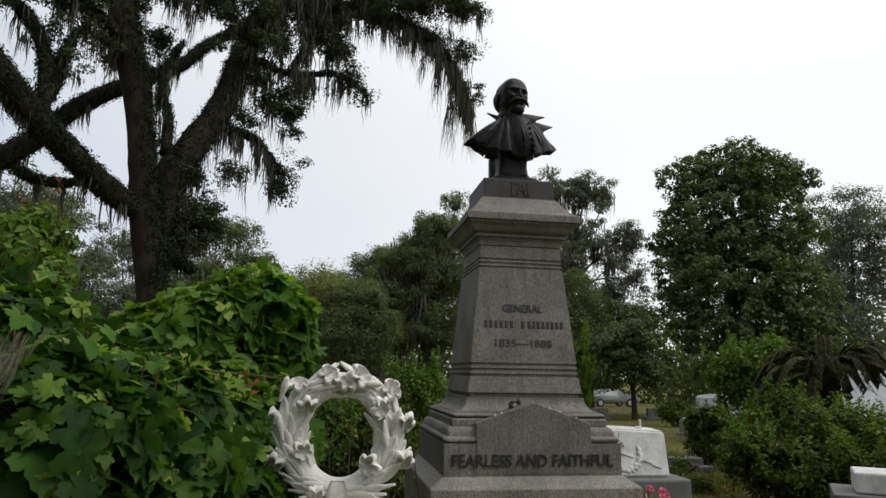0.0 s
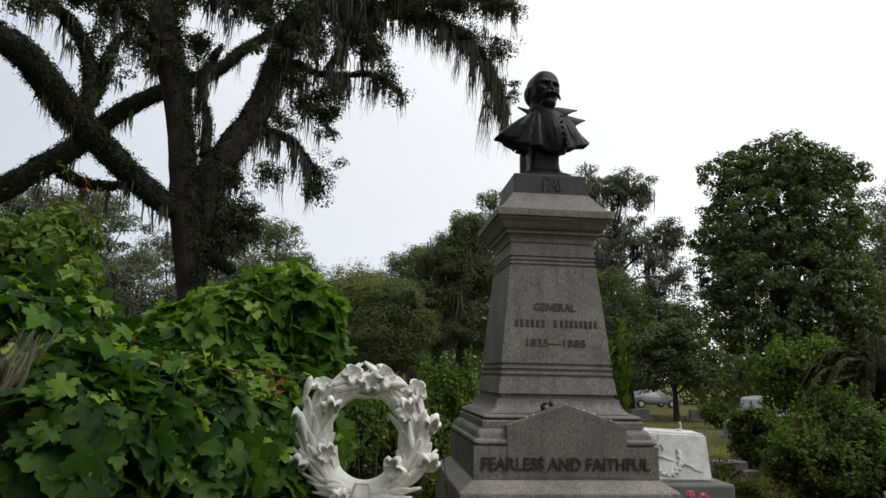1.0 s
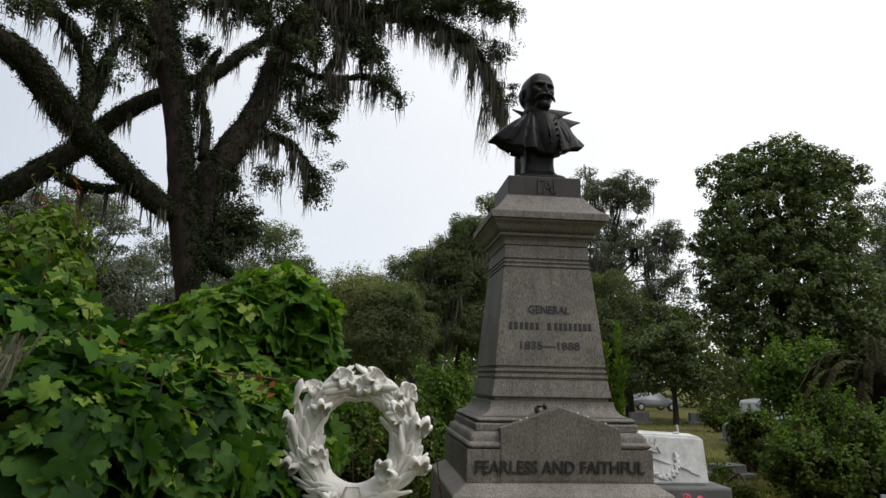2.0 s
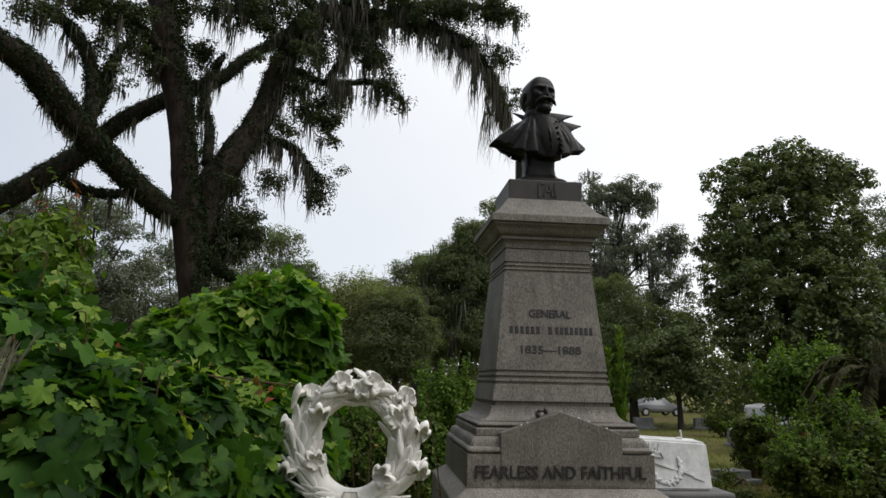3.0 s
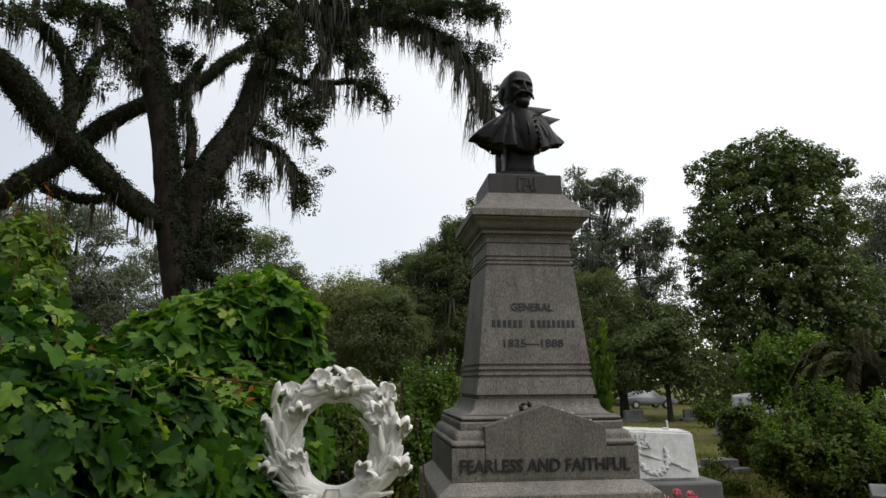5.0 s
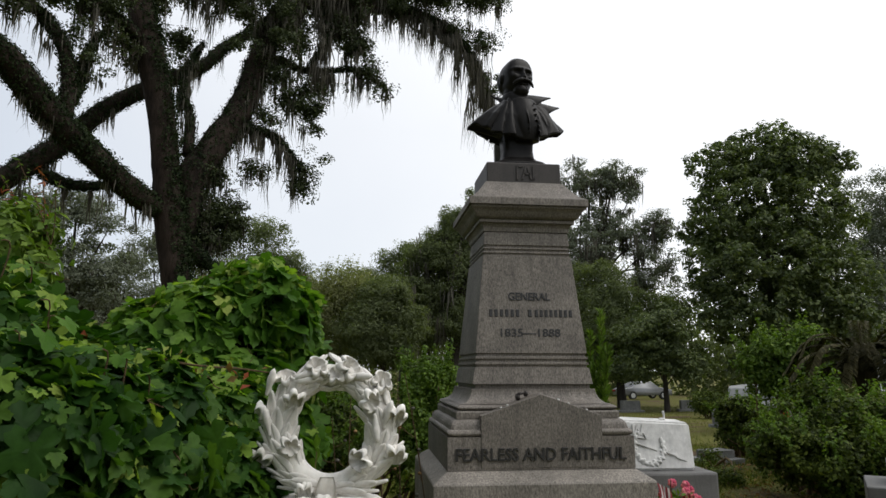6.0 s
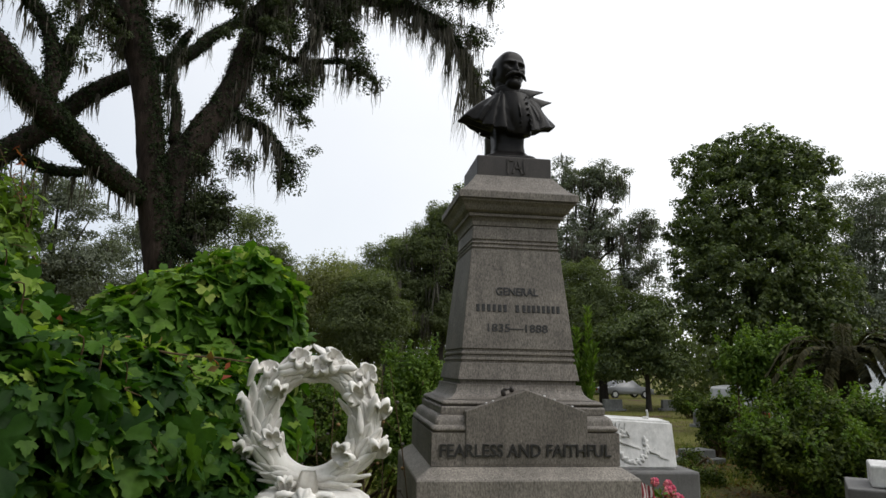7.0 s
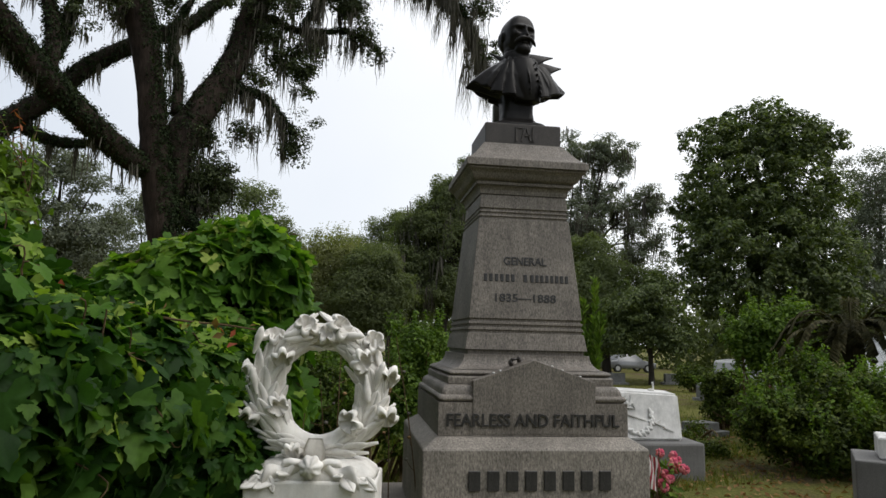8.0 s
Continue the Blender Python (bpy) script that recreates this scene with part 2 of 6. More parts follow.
def square_loft(profile, bevel=0.008):
    """A square block whose half width follows the profile of (half width, z), closed above and below."""
    bm = bmesh.new()
    rings = []
    for w, z in profile:
        rings.append([bm.verts.new((sx * w, sy * w, z)) for sx, sy in ((-1, -1), (1, -1), (1, 1), (-1, 1))])
    for a, b in zip(rings, rings[1:]):
        for i in range(4):
            bm.faces.new((a[i], a[(i + 1) % 4], b[(i + 1) % 4], b[i]))
    bm.faces.new(rings[0][::-1])
    bm.faces.new(rings[-1])
    if bevel:
        up = [e for e in bm.edges if abs(e.verts[0].co.z - e.verts[1].co.z) > 1e-4]
        bmesh.ops.bevel(bm, geom=up, offset=bevel, segments=2, affect="EDGES", profile=0.5)
    return bm


def ball(bm, c, r, turn=(0, 0, 0), sub=3):
    bmesh.ops.create_icosphere(bm, subdivisions=sub, radius=1, matrix=Matrix.LocRotScale(c, Euler([radians(a) for a in turn]), r))


def smooth_path(points, radii, per=5):
    p, r = [Vector(q) for q in points], list(radii)
    p = [p[0] * 2 - p[1]] + p + [p[-1] * 2 - p[-2]]
    r = [r[0]] + r + [r[-1]]
    out = []
    for i in range(1, len(p) - 2):
        for k in range(per):
            t = k / per
            a, b, c, d = p[i - 1:i + 3]
            q = 0.5 * (2 * b + (c - a) * t + (2 * a - 5 * b + 4 * c - d) * t * t + (3 * b - a - 3 * c + d) * t ** 3)
            out.append((q, r[i] + (r[i + 1] - r[i]) * t))
    out.append((p[-2], r[-2]))
    return out


def tube(bm, points, radii, sides=10, per=5, rough=0.12, seed=0):
    """A tapered, uneven round limb along the points."""
    path = smooth_path(points, radii, per)
    rings = []
    side = Vector((1, 0.3, 0.1))
    for i, (c, r) in enumerate(path):
        d = (path[min(i + 1, len(path) - 1)][0] - path[max(i - 1, 0)][0]).normalized()
        side = (side - d * side.dot(d)).normalized()
        up = d.cross(side)
        ring = []
        for k in range(sides):
            a = 2 * math.pi * k / sides
            q = side * math.cos(a) + up * math.sin(a)
            f = 1 + rough * (noise.noise((c + q * r) * (0.7 / max(r, 0.02)) + Vector((seed, 0, 0))) + 0.5 * math.sin(5 * a + i * 0.3))
            ring.append(bm.verts.new(c + q * r * f))
        rings.append(ring)
    for a, b in zip(rings, rings[1:]):
        for k in range(sides):
            bm.faces.new((a[k], a[(k + 1) % sides], b[(k + 1) % sides], b[k]))
    bm.faces.new(rings[0][::-1])
    bm.faces.new(rings[-1])


def frames_of(rng, normals):
    """For each normal a random turn about it: three n x 3 axes."""
    n = normals / np.maximum(np.linalg.norm(normals, axis=1, keepdims=True), 1e-6)
    a = rng.normal(size=n.shape)
    a -= n * (a * n).sum(1, keepdims=True)
    a /= np.maximum(np.linalg.norm(a, axis=1, keepdims=True), 1e-6)
    return a, np.cross(n, a), n


def scatter(template, faces, centres, x, y, z, size):
    tv = np.asarray(template, float)
    v = centres[:, None, :] + size[:, None, None] * (tv[None, :, 0:1] * x[:, None, :] + tv[None, :, 1:2] * y[:, None, :] + tv[None, :, 2:3] * z[:, None, :])
    f = np.asarray(faces)[None] + (np.arange(len(centres)) * len(tv))[:, None, None]
    return v.reshape(-1, 3), f.reshape(-1, len(faces[0]))


LEAF = ([(-0.5, 0, 0), (0.05, 0.27, 0.10), (0.5, 0, -0.03), (0.05, -0.27, 0.10)], [(0, 2, 1), (0, 3, 2)])
NARROW = ([(-0.5, 0, 0), (0.0, 0.12, 0.05), (0.5, 0, -0.05), (0.0, -0.12, 0.05)], [(0, 2, 1), (0, 3, 2)])


def lobed_leaf():
    """A five-lobed leaf with a folded midrib and drooping lobes: vertices and triangles."""
    v = [(0, 0, 0.0)]
    rim = [(-0.12, 0.04), (-0.30, 0.12), (-0.36, 0.26), (-0.27, 0.31), (-0.24, 0.41), (-0.12, 0.38), (-0.04, 0.28), (0.02, 0.41), (0.08, 0.43), (0.14, 0.53), (0.22, 0.47), (0.32, 0.44), (0.31, 0.32), (0.25, 0.23), (0.36, 0.25), (0.43, 0.17), (0.54, 0.16), (0.60, 0.06), (0.70, 0.0)]
    rim = rim + [(a, -b) for a, b in rim[-2::-1]]
    for a, b in rim:
        r = math.hypot(a, b)
        v.append((a, b, 0.16 * abs(b) - 0.30 * r * r + 0.03 * math.sin(9 * b)))
    k = len(rim)
    f = [(0, i + 1, i) for i in range(1, k)] + [(0, 1, k)]
    return v, f


LOBED = lobed_leaf()


def bumpy(p, freq, seed):
    """Cheap smooth noise for arrays of points, about -1 to 1."""
    rng = np.random.default_rng(seed)
    out = np.zeros(len(p))
    for k in range(7):
        d = rng.normal(size=3) * freq * (0.6 + 0.25 * k)
        out += np.sin(p @ d + rng.uniform(0, 6.28)) / (1 + 0.25 * k)
    return out / 3.2


def crown_points(rng, blobs, count, shell=0.45, gaps=0.0, freq=1.0, seed=1, jitter=0.0):
    """Points in a union of ellipsoids (x, y, z, rx, ry, rz), denser towards their skin, with gaps. Also outward directions."""
    b = np.asarray(blobs, float)
    w = (b[:, 3] * b[:, 4] + b[:, 4] * b[:, 5] + b[:, 3] * b[:, 5])
    pick = rng.choice(len(b), count, p=w / w.sum())
    d = rng.normal(size=(count, 3))
    d /= np.linalg.norm(d, axis=1, keepdims=True)
    r = rng.uniform(0, 1, count) ** shell * (1 + 0.18 * bumpy(d * 2 + pick[:, None] * 1.7, 1.3, seed + 5))
    p = b[pick, :3] + d * r[:, None] * b[pick, 3:]
    p = p + rng.normal(size=p.shape) * jitter
    keep = bumpy(p, freq, seed) > gaps - 1
    return p[keep], d[keep]


def leaves_at(rng, centres, out, each, spread, size, template=LEAF, lift=0.5, flat=1.0):
    """Leaf clumps round the centres."""
    c = np.repeat(centres, each, 0) + rng.normal(size=(len(centres) * each, 3)) * spread * np.array([1, 1, flat])
    bunch = (c - np.repeat(centres, each, 0)) / spread
    n = np.repeat(out, each, 0) * 0.45 + bunch * 0.45 + rng.normal(size=c.shape) * 0.5 + np.array([0, 0, lift])
    x, y, z = frames_of(rng, n)
    s = size * rng.uniform(0.65, 1.35, len(c))
    return scatter(template[0], template[1], c, x, y, z, s)


def bough_leaves(rng, centres, out, radius, each, size, template=LEAF, flat=0.62):
    """Leaf bunches: each a small flattened dome of leaves, thick at its skin and open below."""
    n = len(centres) * each
    d = rng.normal(size=(n, 3)) + np.array([0, 0, 0.25])
    d /= np.linalg.norm(d, axis=1, keepdims=True)
    own = np.repeat(radius * rng.uniform(0.55, 1.35, len(centres)), each)
    r = own * rng.uniform(0.15, 1.0, n) ** 0.5 * (1 + 0.22 * bumpy(d + np.repeat(centres, each, 0) * 3.1, 2.2, 77))
    c = np.repeat(centres, each, 0) + d * r[:, None] * np.array([1, 1, flat])
    nn = d * 0.6 + np.repeat(out, each, 0) * 0.3 + rng.normal(size=c.shape) * 0.42 + np.array([0, 0, 0.4])
    x, y, z = frames_of(rng, nn)
    return scatter(template[0], template[1], c, x, y, z, size * rng.uniform(0.65, 1.35, n))


def moss_strands(rng, tops, length, width, per=1):
    """Hanging grey moss: bundles of thin tapering ribbons that sway a little, each bundle with a length of its own."""
    k = len(tops)
    own = np.repeat(length * rng.uniform(0.15, 1.0, k) ** 1.5, per)
    slim = np.repeat(rng.uniform(0.5, 1.6, k), per)
    tops = np.repeat(tops, per, 0)
    tops = tops + rng.normal(size=tops.shape) * np.array([1, 1, 0.8]) * (width * 1.9 * slim)[:, None]
    n = len(tops)
    ln = own * rng.uniform(0.35, 1.0, n)
    yaw = rng.uniform(0, np.pi, n)
    sx, sy = np.cos(yaw), np.sin(yaw)
    lean = rng.normal(size=(n, 2)) * 0.06
    prof = [0.7, 1.0, 0.75, 0.4, 0.06]
    v = np.zeros((n, 10, 3))
    for k, w in enumerate(prof):
        t = k / 4
        wob = rng.normal(size=(n, 2)) * 0.035 * ln[:, None] * t
        cx = tops[:, 0] + lean[:, 0] * ln * t + wob[:, 0]
        cy = tops[:, 1] + lean[:, 1] * ln * t + wob[:, 1]
        cz = tops[:, 2] - ln * t
        h = width * w * rng.uniform(0.6, 1.2, n) / 2
        v[:, 2 * k] = np.stack([cx - sx * h, cy - sy * h, cz], 1)
        v[:, 2 * k + 1] = np.stack([cx + sx * h, cy + sy * h, cz], 1)
    f = np.array([(2 * k, 2 * k + 1, 2 * k + 3, 2 * k + 2) for k in range(4)])
    return v.reshape(-1, 3), (f[None] + (np.arange(n) * 10)[:, None, None]).reshape(-1, 4)


def lettering(name, words, width, height, depth, material, parent, centre, label):
    """Raised letters facing -y, fitted to width and height about the centre."""
    cu = bpy.data.curves.new(name, "FONT")
    cu.body, cu.align_x, cu.align_y, cu.extrude, cu.bevel_depth, cu.offset = words, "CENTER", "CENTER", 0.03, 0.006, 0.008
    cu.resolution_u = 3
    ob = bpy.data.objects.new(name, cu)
    scene.collection.objects.link(ob)
    me = bpy.data.meshes.new_from_object(ob.evaluated_get(bpy.context.evaluated_depsgraph_get()))
    bpy.data.objects.remove(ob)
    co = np.empty(len(me.vertices) * 3, np.float32)
    me.vertices.foreach_get("co", co)
    co = co.reshape(-1, 3)
    lo, hi = co.min(0), co.max(0)
    co = (co - (lo + hi) / 2) / (hi - lo) * np.array([width, height, depth])
    q = np.stack([co[:, 0], -co[:, 2], co[:, 1]], 1)
    me.vertices.foreach_set("co", q.astype(np.float32).ravel())
    me.update()
    me.materials.clear()
    t = new(name, me)
    me.materials.append(material)
    t.parent = parent
    t.matrix_basis = Matrix.Translation(centre) if not isinstance(centre, Matrix) else centre
    return tagged(t, label)


def letter_bars(name, groups, height, depth, material, parent, place):
    """Plain upright bars in place of a name: centre x, width and count of letters of each word."""
    for cx, width, count in groups:
        step = width / count
        for k in range(count):
            x = cx - width / 2 + (k + 0.5) * step
            ob = part(name, box_bm(-step * 0.31, step * 0.31, -depth / 2, depth / 2, -height / 2, height / 2, 0.003, 1), material, parent)
            ob.matrix_basis = place @ Matrix.Translation((x, 0, 0))


# ---------------------------------------------------------------- ground
def ground_z(x, y):
    return -0.016 * np.clip(y - 3, 0, 60) + 0.05 * np.sin(x * 0.35 + 1) * np.sin(y * 0.3) * np.clip((np.abs(x) + np.abs(y)) / 12, 0, 1)


def ground():
    m, n, l, b, out = node_mat("lawn")
    co = n.new("ShaderNodeTexCoord").outputs["Object"]
    a = noise_node(n, l, co, 0.55, 6)
    f = noise_node(n, l, co, 18, 6, 0.7)
    g = ramp_node(n, [(0.3, (0.065, 0.075, 0.018)), (0.55, (0.125, 0.125, 0.034)), (0.8, (0.24, 0.19, 0.08))])
    l.new(f, g.inputs["Fac"])
    d = ramp_node(n, [(0.3, (0.050, 0.036, 0.024)), (0.7, (0.15, 0.105, 0.065))])
    l.new(f, d.inputs["Fac"])
    k = ramp_node(n, [(0.50, (0, 0, 0)), (0.62, (1, 1, 1))])
    l.new(a, k.inputs["Fac"])
    l.new(mixed(n, l, k.outputs["Color"], g.outputs["Color"], d.outputs["Color"]), b.inputs["Base Color"])
    b.inputs["Roughness"].default_value = 1.0
    b.inputs["Specular IOR Level"].default_value = 0.1
    bp = n.new("ShaderNodeBump")
    bp.inputs["Strength"].default_value, bp.inputs["Distance"].default_value = 1.0, 0.05
    l.new(f, bp.inputs["Height"])
    l.new(bp.outputs["Normal"], b.inputs["Normal"])
    s = np.linspace(-1, 1, 141)
    axis = np.sign(s) * (np.abs(s) * 40 + np.abs(s) ** 6 * 900)
    gx, gy = np.meshgrid(axis, axis + 10, indexing="ij")
    v = np.stack([gx, gy, ground_z(gx, gy)], -1).reshape(-1, 3)
    i, j = np.meshgrid(np.arange(140), np.arange(140), indexing="ij")
    q = (i * 141 + j).ravel()
    f4 = np.stack([q, q + 141, q + 142, q + 1], 1)
    return array_mesh("ground", v, f4, m, None, "patchy cemetery lawn with bare sandy earth", "structure", True)


tagged(ground(), category="lawn")


def grass(name, label, x0, x1, y0, y1, count, size, seed):
    rng = np.random.default_rng(seed)
    x, y = rng.uniform(x0, x1, count), rng.uniform(y0, y1, count)
    keep = bumpy(np.stack([x, y, 0 * x], 1), 0.9, 3) > -0.25
    x, y = x[keep], y[keep]
    c = np.stack([x, y, ground_z(x, y)], 1)
    n = rng.normal(size=c.shape) * np.array([1, 1, 0.15])
    zup = np.tile(np.array([0, 0, 1.0]), (len(c), 1)) + rng.normal(size=c.shape) * 0.45
    xx = zup / np.linalg.norm(zup, axis=1, keepdims=True)
    yy = np.cross(n, xx)
    yy /= np.linalg.norm(yy, axis=1, keepdims=True)
    t = [(0, -0.06, 0), (0, 0.06, 0), (1, 0, 0.0)]
    v, f = scatter(t, [(0, 1, 2)], c - xx * 0.01, xx, yy, np.cross(xx, yy), size * rng.uniform(0.5, 1.5, len(c)))
    tagged(array_mesh(name, v, f, GRASS, None, label, "stuff"), category="grass")


# ---------------------------------------------------------------- the granite monument
DIE_TILT = -5.46


def die_half(z):
    return 0.469 - 0.0956 * (z - 1.73)


def monument():
    m = thing("monument", "tall tapering grey granite monument with stepped base and moulded cap", "monument")
    part("footing", square_loft([(1.06, -0.15), (1.06, 0.25), (1.03, 0.28)], 0.01), GRANITE, m, "low granite footing")
    part("base_block", square_loft([(0.84, 0.283), (0.84, 0.885), (0.832, 0.897), (0.724, 0.968)], 0.012), BASE_GRANITE, m, "rough lighter granite base")
    part("die_block", square_loft([(0.724, 0.972), (0.724, 1.210)], 0.006), GRANITE, m)
    # rounded cap of the block
    cap = [(0.700, 1.213)] + [(0.698 + 0.026 * math.sin(a), 1.238 - 0.025 * math.cos(a)) for a in [math.pi * k / 8 for k in range(1, 8)]] + [(0.645 + 0.052 * math.cos(a), 1.266 + 0.069 * math.sin(a)) for a in [math.pi / 2 * k / 6 for k in range(7)]]
    part("torus_moulding", square_loft(cap, 0.03), GRANITE, m)
    part("step", square_loft([(0.645, 1.339), (0.645, 1.385), (0.638, 1.395)], 0.006), GRANITE, m)
    ring = [(0.615, 1.399)] + [(0.615 + 0.02 * math.sin(math.pi * k / 6), 1.399 + 0.038 * k / 6) for k in range(1, 6)] + [(0.61, 1.44)]
    part("bead_moulding", square_loft(ring, 0.01), GRANITE, m)
    cove = [(0.597 - 0.092 * math.sin(math.pi / 2 * k / 8), 1.444 + 0.10 * (1 - math.cos(math.pi / 2 * k / 8)) + 0.012 * k / 8) for k in range(9)]
    part("cove_moulding", square_loft(cove, 0.006), GRANITE, m)
    part("fillet", square_loft([(0.472, 1.557), (0.472, 1.591)], 0.004), GRANITE, m)
    # the die with its two bands of three grooves
    prof = [(die_half(1.594) + 0.012, 1.594)]
    for g in (1.735, 1.780, 1.825):
        w = die_half(g) + 0.004
        prof += [(w, g - 0.014), (w - 0.014, g - 0.010), (w - 0.014, g + 0.004), (w - 0.002, g + 0.014)]
    for g in (2.665, 2.700, 2.735):
        w = die_half(g)
        prof += [(w, g - 0.012), (w - 0.012, g - 0.008), (w - 0.012, g + 0.004), (w - 0.001, g + 0.012)]
    prof.append((die_half(2.858), 2.858))
    die = part("die", square_loft(prof, 0.005), GRANITE, m, "tapering granite shaft with grooved bands")
    part("neck_band", square_loft([(0.370, 2.862), (0.374, 2.895), (0.384, 2.918), (0.396, 2.930)], 0.004), GRANITE, m)
    part("fillet", square_loft([(0.410, 2.934), (0.412, 2.958)], 0.004), GRANITE, m)
    cy = [(0.405, 2.962), (0.424, 2.968), (0.440, 2.980), (0.452, 2.998), (0.462, 3.018), (0.476, 3.034), (0.492, 3.046), (0.497, 3.056)]
    part("cornice", square_loft(cy, 0.006), GRANITE, m, "curved granite cornice")
    part("cornice_slab", square_loft([(0.488, 3.058), (0.488, 3.066), (0.510, 3.068), (0.510, 3.124), (0.504, 3.130)], 0.006), GRANITE, m)
    sl = [(0.495 - 0.155 * (k / 8) ** 0.75, 3.134 + 0.175 * k / 8) for k in range(9)]
    part("weathering", square_loft(sl, 0.008), GRANITE, m, "sloping granite top")
    part("cap_block", square_loft([(0.327, 3.313), (0.327, 3.484), (0.322, 3.490)], 0.006), DARK_GRANITE, m, "dark granite block carrying the bust")
    part("support_post", box_bm(-0.145, -0.085, 0.21, 0.27, 3.492, 3.86, 0.008), FAR_STONE, m, "slim pale post behind the bust")
    # gabled inscription panel, flush with the block
    bm = bmesh.new()
    pts = [(-0.47, 0.984), (0.47, 0.984), (0.47, 1.365), (0.0, 1.525), (-0.47, 1.365)]
    lo = [bm.verts.new((x, -0.7275, z)) for x, z in pts]
    hi = [bm.verts.new((x, -0.50, z)) for x, z in pts]
    bm.faces.new(lo)
    bm.faces.new(hi[::-1])
    for i in range(5):
        bm.faces.new((lo[i], hi[i], hi[(i + 1) % 5], lo[(i + 1) % 5]))
    bmesh.ops.recalc_face_normals(bm, faces=bm.faces[:])
    bmesh.ops.bevel(bm, geom=bm.edges[:], offset=0.004, segments=1, affect="EDGES")
    part("gable_panel", bm, GRANITE, m, "low gabled granite panel")
    # inscriptions
    lettering("motto", "FEARLESS AND FAITHFUL", 1.31, 0.094, 0.014, GRANITE_LETTER, m, (-0.005, -0.733, 1.085), "raised dark polished capital letters")
    letter_bars("name_bar", [(0.01, 1.10, 8)], 0.135, 0.024, GRANITE_LETTER, m, Matrix.Translation((0, -0.846, 0.68)))

    def on_die(z):
        return pose(0, -die_half(z) - 0.002, z, DIE_TILT)
    lettering("rank_word", "GENERAL", 0.355, 0.066, 0.012, GRANITE_LETTER, m, on_die(2.305), "raised capital letters")
    letter_bars("name_bar", [(-0.215, 0.27, 6), (0.0, 0.05, 1), (0.20, 0.33, 8)], 0.062, 0.012, GRANITE_LETTER, m, on_die(2.165))
    lettering("year_numbers", "1835\u20141888", 0.50, 0.066, 0.012, GRANITE_LETTER, m, on_die(2.005), "raised numerals")
    # interlaced monogram on the cap block, as plain strokes
    bm = bmesh.new()
    for x, z, w, h, a in ((-0.055, 0.0, 0.012, 0.10, 0), (-0.006, 0.0, 0.012, 0.10, 16), (0.030, 0.0, 0.012, 0.10, -16), (0.015, -0.008, 0.05, 0.010, 0), (0.06, 0.0, 0.012, 0.10, 0), (-0.035, 0.045, 0.04, 0.010, 0), (0.075, -0.022, 0.012, 0.055, 25)):
        bmesh.ops.create_cube(bm, size=1, matrix=Matrix.LocRotScale((x, 0, z), Euler((0, radians(a), 0)), (w, 0.014, h)))
    mg = part("monogram", bm, DARK_GRANITE, m, "raised interlaced strokes")
    mg.matrix_basis = Matrix.Translation((0.01, -0.331, 3.40)) @ Matrix.Diagonal((1.25, 1, 1.25, 1))
    return m


monument()


